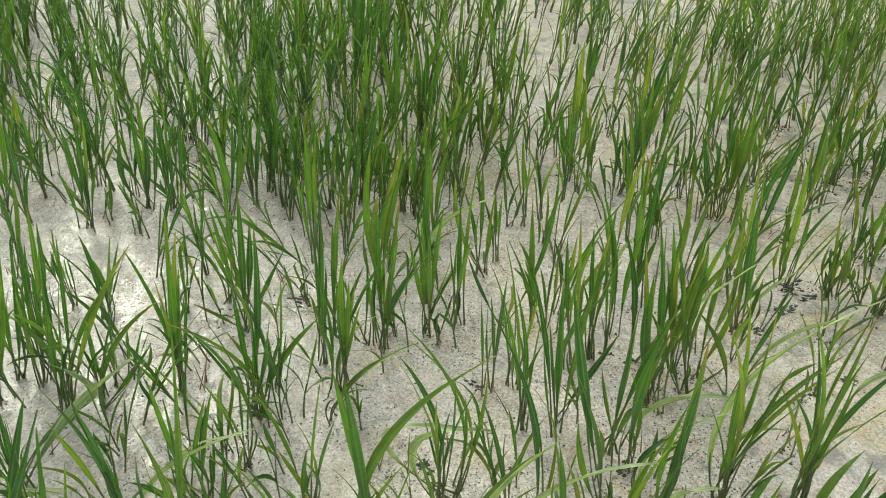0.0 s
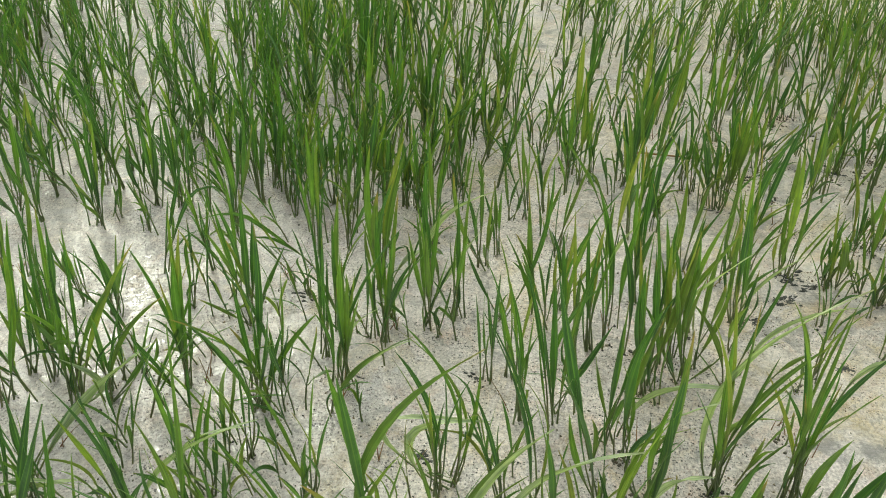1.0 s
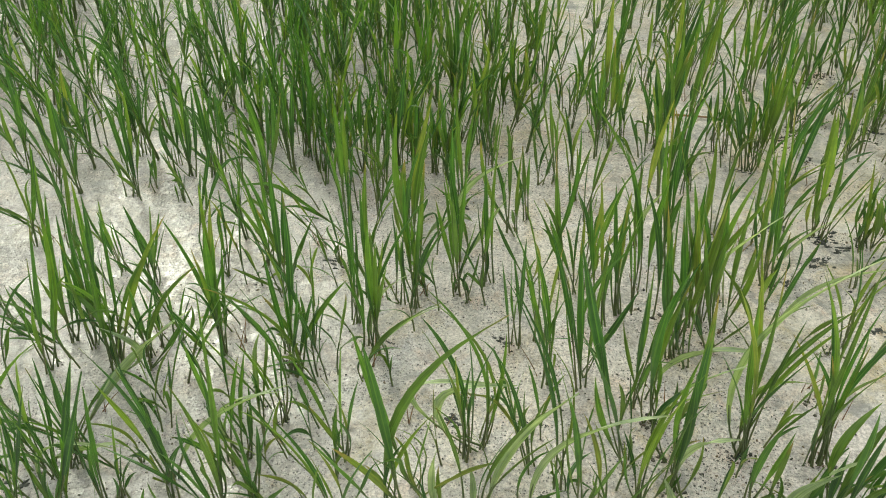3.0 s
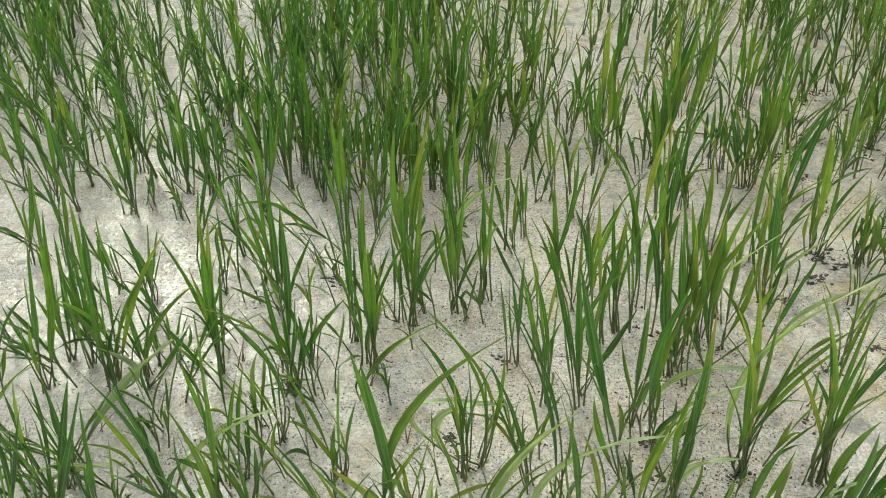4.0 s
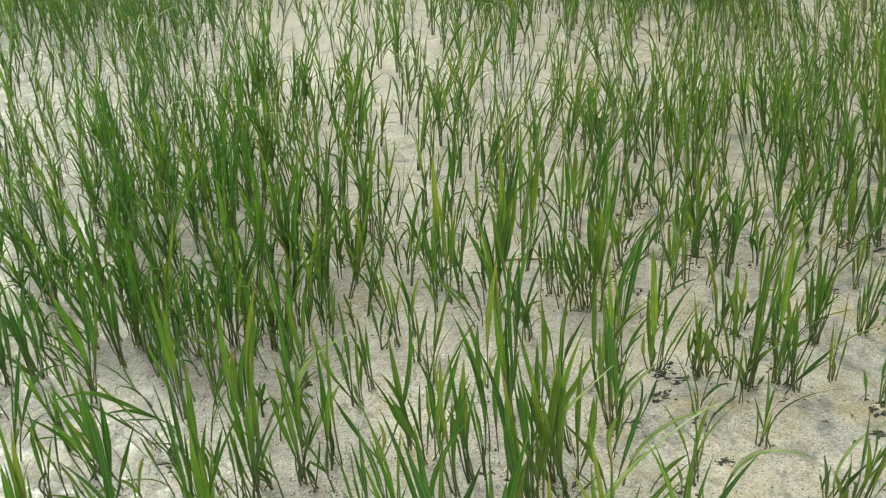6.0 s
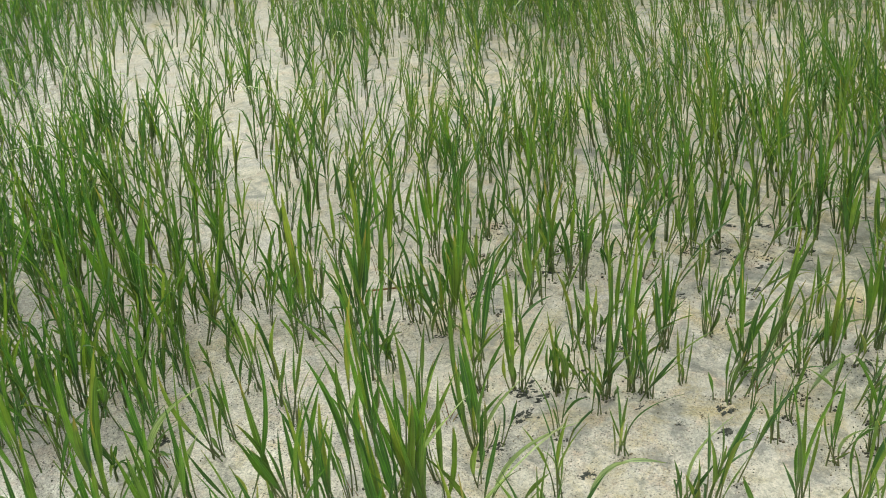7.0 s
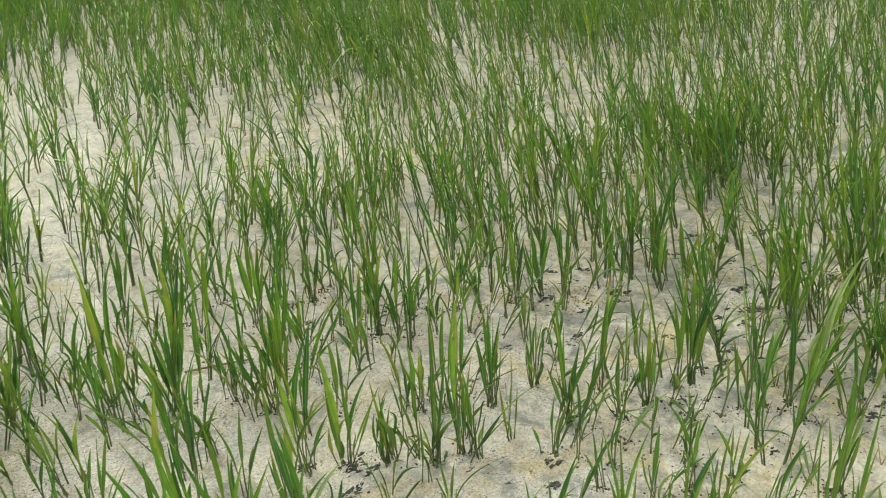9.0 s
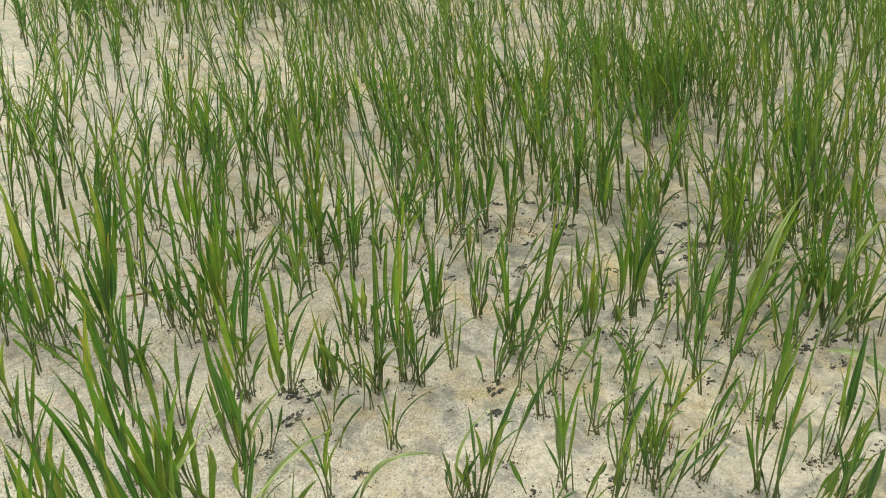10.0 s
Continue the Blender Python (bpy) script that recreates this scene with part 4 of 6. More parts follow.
tuft(-0.632, 1.138, 4, (-1.6, 2, 17.7, -0.7, 10), (1.6, -2.6, 16, -0.9, 11), (5.9, -0.5, 17.9, 0.2, 6), (5.3, 2.7, 13.3, 0.3, 5), (7.4, -7.2, 23.6, 0.1, 11))
tuft(0.176, 1.141, 4, (-3.2, 1.1, 14.4, -0.3, 7), (-0.6, 1.1, 17.8, 0.7, 5), (-8.7, 3, 18.7, -0.1, 15), (-6.4, -0.6, 17.6, 0, 9), (8.5, -3.6, 31.9, 2.2, 8), (-5.5, 4.1, 11.9, -0.2, 9), (0.3, 2.6, 12.3, -2.8, 8, 2))
tuft(1, 1.15, -18, (-3.4, -3.5, 9.8, -0.2, 7))
tuft(0.002, 1.153, 4, (0.3, 3.4, 24.4, -0.1, 9), (3.5, 6.2, 32.7, 0.7, 9), (-1, 6.4, 14.3, 0.2, 6), (1.7, -3.4, 22.1, 0.4, 9), (0.5, 3.7, 16.3, -0.3, 8))
tuft(0.083, 1.153, 5, (-6.3, 2.8, 14.7, 0.4, 7), (0.3, -4.5, 13.9, -1.3, 7, 2), (8, 2.4, 32.1, -2.5, 9))
tuft(0.671, 1.154, 4, (-5.6, 1.8, 16.1, -1, 3))
tuft(1.202, 1.158, -31, (-4.5, -9, 16.4, -0.2, 7), (0.8, 1.8, 6.4, 0.3, 6))
tuft(-0.126, 1.158, 4, (2.8, -1.5, 28, 0.3, 10))
tuft(0.52, 1.162, 4, (-4.4, -2.4, 28.1, -0.1, 13), (-3, 0.4, 27.4, -0.5, 12), (-5, -2.6, 24.9, 1, 9), (0.1, -6.1, 24.8, 1.6, 8))
tuft(0.52, 1.165, 4, (-0.4, 3.6, 15.9, 0.5, 10), (1.7, 3.6, 17, 1.7, 6), (4.8, -0.8, 13.6, 2.5, 7), (-0.4, -3.8, 15.4, -0.4, 6), (-3.6, 5.7, 16.1, 0.7, 6), (9.1, 0, 15, 1.9, 6, 1), (2.9, 1.7, 7, -1.7, 6))
tuft(-0.495, 1.167, 24, (2.3, -1.8, 21.3, -0.4, 5), (4.3, 0.4, 12.5, 0.4, 5))
tuft(0.563, 1.167, -15, (2.9, 1.1, 10, -0.2, 7))
tuft(-0.704, 1.169, 4, (1, -2.9, 17.5, -0.3, 6), (1.3, 0.3, 12.8, -0.6, 4), (-0.9, 2.8, 15.8, 0.6, 6))
tuft(1.271, 1.171, -18, (-5.6, -4.3, 20.3, -0.2, 8), (-2.6, -5.7, 18.6, -0.7, 10), (-4.6, 0.6, 12.1, 0.2, 9))
tuft(0.147, 1.172, 4, (-2.3, 2, 27, 0.1, 12), (-4.4, 0.7, 18.4, -1.5, 9))
tuft(1.273, 1.175, -31, (-1.4, -2.4, 23, 0, 10), (-1.8, 1.1, 15.8, 0.3, 8), (1.1, 2.9, 17.4, -0.2, 9), (2.8, 2.4, 16.4, -0.6, 7))
tuft(1.398, 1.176, -31, (-2.9, -1.6, 30.4, 0, 14), (3, 3.9, 23.9, 1.2, 12), (-3.9, -0.2, 22.1, 0, 10), (0.8, -1.7, 19.1, -0.1, 11), (6.8, 6.3, 21.3, 2, 9))
tuft(1.2, 1.177, -18, (0, 1.8, 14.9, 0.4, 10), (-3.6, -1.4, 13.2, 0, 6))
tuft(2.11, 1.182, -31, (-4.3, -1, 23.4, -0.4, 18), (-0.6, -3.4, 23.1, 0.8, 14), (-9.6, -4.5, 20.6, -1.1, 14))
tuft(0.764, 1.185, -18, (-1.3, -1.2, 16.5, -0.1, 5))
tuft(0.189, 1.188, 5, (-1.1, 5.9, 14.1, -1.5, 8), (2.2, 1.4, 17.8, -0.4, 9), (6.3, 1.9, 19.3, 0.2, 10), (-0.7, 1.2, 12.4, 0.2, 7), (6.1, -4.3, 18.1, -0.5, 7))
tuft(1.093, 1.192, -18, (-4.2, -1, 26.4, 0.1, 10))
tuft(1.366, 1.193, -31, (-4.3, -6.7, 28.1, -0.7, 11), (-0.3, -0.3, 27.2, -0.4, 14), (-3, 8, 17.6, -2.2, 7))
tuft(1.094, 1.195, -18, (-3.4, 1.5, 11.3, -0.8, 6), (1.4, 1, 19.2, 0.6, 10), (5.9, 1.8, 19.8, 1.6, 10), (-1.3, -1.7, 13.4, 0.1, 9), (-3.2, 7.6, 9.3, -0.1, 9), (7.4, 1.1, 18.9, -0.3, 11))
tuft(0.88, 1.197, -18, (0.3, 5.2, 10.9, 0.6, 4), (-1.3, 5.1, 9.7, 0.4, 5), (0.7, -4.4, 15, 0.2, 4))
tuft(0.881, 1.2, -18, (-3.1, -0.6, 22.2, -0.4, 7))
tuft(-0.417, 1.2, 4, (-3.6, -1.7, 26.6, -1.1, 8), (-1.7, -7.3, 21.2, -0.9, 8), (1, -8.2, 28.2, -1.7, 9), (1.8, -1.3, 28.4, -0.7, 8), (-8.2, -0.7, 17.7, -2.1, 7))
tuft(-0.278, 1.206, 15, (-1.9, -0.9, 17, -0.7, 5), (-3.9, 5.1, 3.3, -0.9, 4), (1.5, 0.1, 7.3, 1.1, 4))
tuft(0.336, 1.206, -8, (1.4, -0.4, 17.8, 0.8, 14))
tuft(0.248, 1.208, 2, (-0.5, -3.6, 13.6, -0.2, 7))
tuft(1.512, 1.211, -48, (5, 0.3, 13.9, 3.2, 7, 1))
tuft(0.965, 1.213, -18, (1, 5.7, 16.1, -0.2, 12), (-3.5, -4.2, 17, 0.3, 7))
tuft(0.392, 1.213, 4, (-6.2, -1.2, 27.8, -0.5, 10), (-1.4, -2.6, 32.2, -0.8, 15))
tuft(-0.053, 1.214, 12, (-1, 0.5, 23.9, -0.6, 11), (-2.4, -3.8, 24.9, -0.4, 5), (10.1, -0, 14.6, 0.1, 8, 1))
tuft(0.345, 1.214, 4, (-4.3, -1.6, 32.8, 0.6, 12), (-3.1, 0.4, 34, 0.4, 10), (-1.5, 0.4, 25.6, 0.7, 9), (-0.6, 1.4, 34.4, 0.6, 8))
tuft(1.751, 1.221, -31, (-5.6, -1, 22.5, 0, 22), (-1.1, 3.6, 18.9, 0.1, 17), (-6.7, -1.4, 21.3, 0.6, 14))
tuft(0.806, 1.223, -18, (-0.5, -0.5, 19.9, -0.1, 10), (-4.1, -5.1, 15.8, -0.1, 5), (-5.2, 1.7, 7.1, -0.6, 8, 2))
tuft(0.856, 1.224, -18, (-2, -7.1, 20.7, -0.2, 8), (-3.1, 1.6, 12.4, -1.1, 6), (0.5, -5.7, 17.2, 0.1, 5))
tuft(0.807, 1.226, -18, (-0.8, 1, 31.9, -0.1, 11), (2.2, -0.4, 27.9, 0.2, 7))
tuft(0.859, 1.227, -18, (-1.8, -1.8, 31.3, 0.3, 11), (-2.4, 5.1, 17.5, 0.1, 9), (2.5, 1.6, 22, 0.4, 7))
tuft(1.117, 1.229, -18, (-4.7, -0.6, 30.1, 0.1, 10))
tuft(-0.139, 1.244, 15, (13, 5.8, 1, 4.1, 8, 1), (-0.7, -1.9, 23.3, 1.2, 16), (2.4, -2.7, 26.3, 2.1, 12), (-2.6, 3.1, 13.1, 1.4, 11), (4.7, 0.2, 29, 1.1, 14))
tuft(-0.918, 1.251, 4, (2.6, -2, 24.3, -0.9, 11), (5.4, 3.5, 22.1, -0.5, 12))
tuft(-0.889, 1.251, 4, (8.1, -6.6, 24.6, 0.3, 10), (5.7, -1.8, 24, 0.4, 12))
tuft(1.213, 1.253, -18, (-1.3, -3.8, 28, 0.2, 13), (2.4, -2.3, 28.5, 2, 11))
tuft(0.777, 1.253, -18, (-0.6, 4.2, 18.3, -0.2, 9), (-7, 3.2, 7.7, -0.7, 7), (-3.4, 2.2, 14.6, -0.5, 6))
tuft(-0.835, 1.253, 4, (3.2, -4.7, 25.8, -0.7, 12), (1.1, 6.2, 19.4, -0.4, 11))
tuft(1.284, 1.26, -31, (-3.1, 6.3, 10.4, -1.3, 6), (-1.7, -4.6, 20.8, -0.1, 5))
tuft(2.078, 1.262, -31, (-2.8, -1.2, 22.4, -0.2, 18), (-9.4, -5.9, 22.9, -0.4, 14), (2.2, -2.3, 17, 1.9, 12))
tuft(0.715, 1.267, 4, (-0.2, 3.9, 10.1, 1.3, 6), (-0.2, 0.8, 11, 0.5, 6), (-2.9, -3.8, 15.5, -1.7, 7), (-1.8, -2.8, 13, -0.1, 5, 2))
tuft(0.741, 1.267, 4, (-5.5, -5.3, 16.6, -0.5, 14))
tuft(-0.06, 1.271, 11, (12.4, -1.6, 20, 5.1, 8, 1), (-0.3, -4.1, 29.5, 0.2, 11))
tuft(0.719, 1.273, -18, (-1.4, 0.1, 13.4, 0, 7), (1.3, 0.2, 14.5, 0.4, 4))
tuft(0.293, 1.275, 4, (-4.3, 0, 16.2, -0.7, 11), (-0.4, 0.5, 18.7, 0.5, 10), (5.4, -0.3, 14.4, 1.8, 6, 1))
tuft(0.522, 1.28, 4, (-2.7, -2.6, 28.3, 0.5, 10))
tuft(-0.15, 1.281, 15, (-0.9, -1.1, 29.9, 1.5, 16), (5.7, 0.1, 30.7, 1.1, 14))
tuft(0.731, 1.284, 4, (-1.8, -0.2, 16.6, 0.1, 7), (-2.7, 1.7, 19, 0.1, 6))
tuft(1.244, 1.288, -18, (-0.9, -2.3, 27.9, 0.2, 13), (3.4, -1.4, 31, 2.2, 11))
tuft(0.647, 1.304, 4, (-1.8, 3.1, 18, 0.5, 9), (-4, -1.4, 29.6, -0.3, 14), (-0.1, 0, 22.1, -0.8, 10), (7.5, 3.1, 17.6, 1.8, 8), (6.3, 2.2, 13.4, 1.8, 7), (4.7, -5.2, 18.8, -0.4, 7), (8.5, 1.7, 14, 0.2, 9))
tuft(0.051, 1.306, 4, (-3.8, 3, 17.6, -0.7, 8), (-0.9, 1, 24.6, -0.2, 9), (1.6, -0.6, 19.5, 0.1, 7), (2.9, 4.9, 9.9, 0.4, 7), (-4.2, -4, 12.3, 0, 5), (-6.1, -3.6, 24.8, 1.7, 10), (-1.1, -2.6, 17.5, 1.1, 7))
tuft(0.641, 1.309, 4, (2.7, 2.2, 9.5, 2.2, 12), (-1.8, 1.2, 9.1, 0.9, 9), (-2.4, -3.8, 12.5, 0.3, 9))
tuft(0.306, 1.311, 0, (2.8, 0.8, 29.7, 0.7, 14), (-4.6, 2.4, 19.5, -0.8, 12))
tuft(0.448, 1.315, -8, (-3.8, 5.4, 14.6, -0.8, 7), (1.5, -2.6, 22.8, 0.4, 10), (5.1, -1.3, 16.6, 0.6, 6))
tuft(0.545, 1.316, 4, (-2.2, -3.5, 15.3, -0.2, 12), (-2.2, 1.6, 8.2, 0.1, 7))
tuft(0.573, 1.316, 4, (4, 0.9, 33.8, 0.7, 12), (2.9, 0.9, 30.7, 2.7, 12), (8.6, -0.4, 18.3, 4.8, 8), (5.5, -3.2, 18.4, 4.6, 7), (-4.3, -1.4, 28, -0.1, 13), (-2.8, 0.2, 28.2, -0.5, 12), (-4.7, -1.6, 20.2, 0.8, 9), (3.8, -3.7, 15.6, 1, 8))
tuft(1.36, 1.318, -31, (-1.6, 5.8, 12.7, -0.2, 11), (1.5, 5.4, 13, 0, 8))
tuft(0.978, 1.321, -18, (-3.5, -2.1, 20.2, 0, 11), (-0.6, 7.5, 22.5, -0.3, 10), (2.6, 3, 21, 0.4, 7), (4.5, 2.6, 11.8, 1.7, 7))
tuft(0.987, 1.325, -31, (-1.2, -0.9, 25.8, 0.1, 11), (1.5, -3.1, 22.2, 0.6, 7), (-4.2, 5.6, 11.6, -0.2, 8))
tuft(-0.286, 1.337, 4, (0.8, -2.6, 31.4, -0.1, 12), (2.8, -3.4, 30.6, 0.1, 11), (-0.4, -9.3, 25.1, -0.2, 9))
tuft(1.094, 1.339, -18, (-2.5, -2.5, 14.3, -0.2, 7), (-1, 1.5, 18.7, -0.2, 5), (2, 0.8, 16.2, 0.3, 5))
tuft(1.102, 1.343, -31, (0, -1, 18.1, 0.9, 5), (-0.6, -10.1, 27, 0, 3), (2.2, -2.8, 17.8, 0.7, 5))
tuft(0.368, 1.343, -4, (1.2, 1.9, 27.1, -0.1, 13))
tuft(0.91, 1.345, -31, (0.1, -1.7, 29.7, -0.2, 11), (1.4, 2, 25.3, -0.2, 10))
tuft(0.203, 1.345, 4, (0.1, 3.6, 16, 0.4, 6), (-1.1, 7.8, 2.9, -0.2, 6), (4.6, 0, 22.9, 0.5, 7), (2.6, 2.6, 19.5, 0.2, 7), (5.9, 5.7, 9.5, 1.3, 6))
tuft(0.086, 1.352, 4, (-3.6, 2.1, 14, -0.5, 7), (-0.1, 0, 16.4, 0.3, 7), (-1.7, -0.2, 17.9, 0.2, 11))
tuft(0.884, 1.359, -31, (0.4, 3.6, 24.4, 0.5, 10), (2.3, 7.6, 22.2, 0, 9), (-2.3, -1.1, 29.4, 0.4, 9))
tuft(0.843, 1.381, -31, (0.6, -4.2, 18.9, -0.2, 10), (-3.5, -2.9, 15.5, -0.1, 9), (-1.9, -2.7, 15.4, -1.5, 8))
tuft(1.002, 1.384, -29, (-2.3, -2.1, 13.5, -0.2, 8, 2))
tuft(1.2, 1.393, -18, (-3.9, -4.5, 17.1, -0.4, 6))
tuft(-0.05, 1.399, 4, (-0.8, -3.7, 26.5, 0.1, 10), (2.6, 3.2, 20.3, 0.5, 9))
tuft(-0.65, 1.4, 4, (-1.8, 0.9, 11.3, -0.5, 5), (-0.6, 2.9, 7.3, -0.2, 5))
tuft(-0.468, 1.412, 4, (-0.3, -3.1, 28.9, -1.4, 15), (3, 2.9, 29.2, -0.6, 14), (5.8, -3.5, 31.1, -0.8, 14), (7.7, -5.2, 28.4, -0.2, 10), (-5.2, -3.8, 16.2, -2.3, 8), (-2, 6.9, 12.4, -0.7, 8))
tuft(0.831, 1.413, -18, (-1.8, 3, 13.8, -0.2, 7), (-0.7, -8.4, 21.7, -0.9, 11), (-5.8, 0.3, 18.3, -0.7, 8, 2))
tuft(-0.219, 1.416, 4, (-0.5, 3.6, 17.9, 0.2, 9), (2.5, 1.2, 20.4, 0, 10), (-2.3, 0.2, 14.9, -1.3, 7))
tuft(0.181, 1.423, 4, (3, 0.2, 13.2, 0.3, 7), (1.9, -4, 12.6, 0.8, 8), (0.2, 2.4, 12.1, -0.5, 6), (-1.3, 0.8, 6.2, -0, 6))
tuft(-0.894, 1.428, 4, (2.9, -3, 25.5, 0.1, 14), (4.4, -0.1, 15.1, 1.1, 9), (-3.3, 0.4, 20.2, 0.9, 12), (-1, -3.7, 17.4, 0.1, 10))
tuft(-0.767, 1.429, 4, (-1.7, 2.4, 22.8, -0.2, 11), (1.9, 2.1, 25.3, 0.1, 11), (3.4, 1.6, 24.2, -0.4, 10), (-4.1, 1.1, 12.7, -0.3, 10), (5, 1.2, 16.9, 0.5, 9), (0.2, -6.3, 14.4, -0.6, 9))
tuft(-0.73, 1.451, 4, (0.8, 2.7, 9.6, -0.1, 9), (2.8, -6.1, 12.1, 0, 6))
tuft(0.698, 1.457, -17, (-2, -0.4, 19.2, -0.3, 12), (-0.2, -4, 21.3, -0.1, 9))
tuft(-0.964, 1.47, 4, (3.9, -5, 26.7, -0.6, 14), (5.7, -0.2, 25.5, -0.5, 12), (-1.4, -3.8, 23.8, -0.3, 13), (8, -0.4, 21.7, -0.1, 11))
tuft(0.111, 1.472, 4, (-1.6, 1.3, 13.6, 0.1, 7), (2.2, 2.5, 10.1, 0.8, 7), (3.6, 4, 7.8, -0.1, 8))
tuft(-0.351, 1.477, 4, (1.8, 4.6, 13.8, 0.3, 6), (3.4, 1.1, 15.7, 0.3, 6))
tuft(0.142, 1.483, 4, (-3.7, -1.6, 24.6, 0.1, 8), (-2.4, -4.7, 24.9, 0, 8), (-0.6, -5.1, 20.3, -0.1, 6))
tuft(1.659, 1.49, -18, (-3.5, 1.4, 20.7, 0, 18), (1.6, -0.8, 17.2, 1.1, 14))
tuft(1.172, 1.495, -31, (-0.6, 0.6, 14.5, -0.1, 8), (1, 0.6, 11.6, 0, 6))
tuft(-0.661, 1.495, 4, (1.2, -1.9, 25.2, 0.3, 11), (2.7, -1.2, 27.2, -0.4, 11), (2.8, -2.1, 19, -0.3, 14), (-5.7, 1.6, 16, -0.2, 10), (6.4, -5.1, 25.4, -0.6, 9), (-2.5, -0.9, 17.2, 2.7, 11))
tuft(-0.253, 1.5, 4, (0.4, 1.5, 20.7, 0.1, 10), (3.7, -5.4, 22.9, -0.1, 9))
tuft(-0.166, 1.501, 4, (-0.9, 7.2, 19.1, -0.3, 11), (4.5, -0.7, 22.9, 0.5, 11), (2.2, -2, 21.2, 0, 9))
tuft(-0.085, 1.502, 4, (-1.2, -2.8, 24.1, -0.2, 11), (2.7, -0.2, 21.4, -0.1, 11))
tuft(0.182, 1.505, 4, (-2.1, 2.7, 16.2, -0.5, 10), (2.3, -1.5, 17, 1.3, 10), (-4.3, 4.2, 16.7, -1.6, 8))
tuft(0.331, 1.507, 4, (-12.2, -2.3, 20.1, -0.4, 9))
tuft(-0.612, 1.507, 4, (0.3, 0.2, 22.3, 0.1, 13), (1.6, -1, 19, -0.4, 9), (-2.3, 2.8, 6.3, -1.1, 6))
tuft(1.594, 1.513, -18, (-5.1, -0.8, 18.9, 0.1, 13), (-4.2, -6.6, 23, 0.4, 12))
tuft(-1.05, 1.513, 4, (1.8, 3.9, 23.9, -0.1, 16), (-0.8, 0.8, 16.5, 1.1, 12), (5.3, -0.8, 22.3, 0.2, 12))
tuft(-0.596, 1.518, 4, (4.7, -8, 25.7, -0.1, 10), (1.7, 3.7, 18.6, -0.6, 6))
tuft(-0.441, 1.52, 4, (0.9, 0.1, 26.6, -0.2, 12), (4.4, -2.4, 25.3, 0.3, 11))
tuft(-0.378, 1.52, 4, (1.2, 1.7, 20.8, 0, 7), (3.8, 4.6, 20.5, 0.1, 10))
tuft(-0.281, 1.522, 4, (-1.1, -4.1, 23.7, 0.3, 12), (1.9, 1.7, 23.2, 0.6, 12), (4, -1.4, 19.7, 0.4, 11))
tuft(-0.118, 1.524, 4, (-0.5, 3.4, 17.3, 0, 8), (1.8, -4.2, 22.4, -0.1, 8))
tuft(-0.098, 1.524, 4, (1.1, 5.7, 16, 0.3, 7))
tuft(-0.901, 1.526, 4, (4.1, -3.5, 23.1, 0.2, 8), (3.9, -1, 19.2, 0, 7), (-0.7, 2.3, 22.9, 0, 11), (-4.7, 5.8, 17.4, -1.4, 8))
tuft(0.558, 1.531, 4, (-6.9, -1.2, 22.1, 0, 11), (-3.8, -3.3, 23, 0.2, 11), (0.4, 2.3, 16.2, 0.3, 9), (-0.8, 10.2, 13.4, 0.1, 9), (3.3, 0.4, 25.4, -1.2, 12), (4.7, -0.6, 27.2, -1.2, 11), (1.7, 1.4, 20.9, -2.1, 11))
tuft(1.602, 1.54, -31, (-0.5, 3.6, 17.3, 0.3, 10), (-0.1, -5.3, 19.8, -0.4, 9))
tuft(-0.202, 1.545, 4, (-0.3, 1.6, 24.7, -0.2, 15), (3.6, -8.9, 29.5, 0.1, 13), (4.8, -2.2, 21.4, 0.5, 11), (-2.6, -3.6, 21.1, -0.6, 10))
tuft(1.502, 1.547, -18, (-5.3, 0.2, 17.1, 0.4, 15), (-1.4, -0.2, 17.1, 0.2, 13))
tuft(0.784, 1.578, 4, (-2.1, -1, 19.4, 0.1, 16), (3.5, 1.5, 15.3, 1.9, 12), (-7.1, -4.4, 16.3, -1.1, 12), (-7.6, -9.6, 26.3, -1.1, 12))
tuft(-0.809, 1.585, 4, (0.9, 1, 21.8, -0.4, 9), (-2.1, 2.4, 18.6, -0.7, 8), (6.7, -5.7, 23.5, 0, 9), (-0.1, 3.3, 24.6, 0.2, 11))
tuft(-0.422, 1.588, 4, (3.1, -4, 25.1, -0.2, 15), (4.1, -4.4, 24, -0.9, 12), (-0.7, -0.7, 17.2, -0.3, 9))
tuft(1.076, 1.592, -18, (-3, -0.4, 15.5, -0.3, 9), (0.9, -6.5, 15.6, 0.3, 8))
tuft(1.489, 1.598, -31, (0.6, 4.2, 17.1, 0.1, 14), (2.8, -1, 17.9, 0.5, 11))
tuft(0.527, 1.598, 4, (-2, -0.4, 14.1, 0.3, 6), (0.1, 5.2, 11.3, -0.4, 12), (1, 1.9, 27.7, -0.4, 8))
tuft(1.18, 1.603, -31, (-2.2, -1.1, 21.5, -0.2, 8))
tuft(0.501, 1.608, 4, (-2.8, -3.9, 19.2, 0.2, 8), (1.5, 1.3, 16.4, 0.2, 8))
tuft(-0.988, 1.608, 4, (0.7, 2.7, 19.9, 0.1, 13), (4.2, 0.1, 22.3, -0.3, 11))
tuft(1.464, 1.611, -31, (-2.8, -2.9, 17.2, -0.4, 7))
tuft(0.005, 1.616, 4, (-2.1, -3.3, 18.5, 0.2, 10), (2.3, 0.2, 20.5, 1, 10))
tuft(0.274, 1.619, 4, (-3.3, -3.4, 9.2, -0.5, 4), (2, 3.6, 5, 0.9, 4), (-1.2, 0.3, 26.9, -0.1, 11), (1.8, -3.4, 26.5, 0.6, 8))
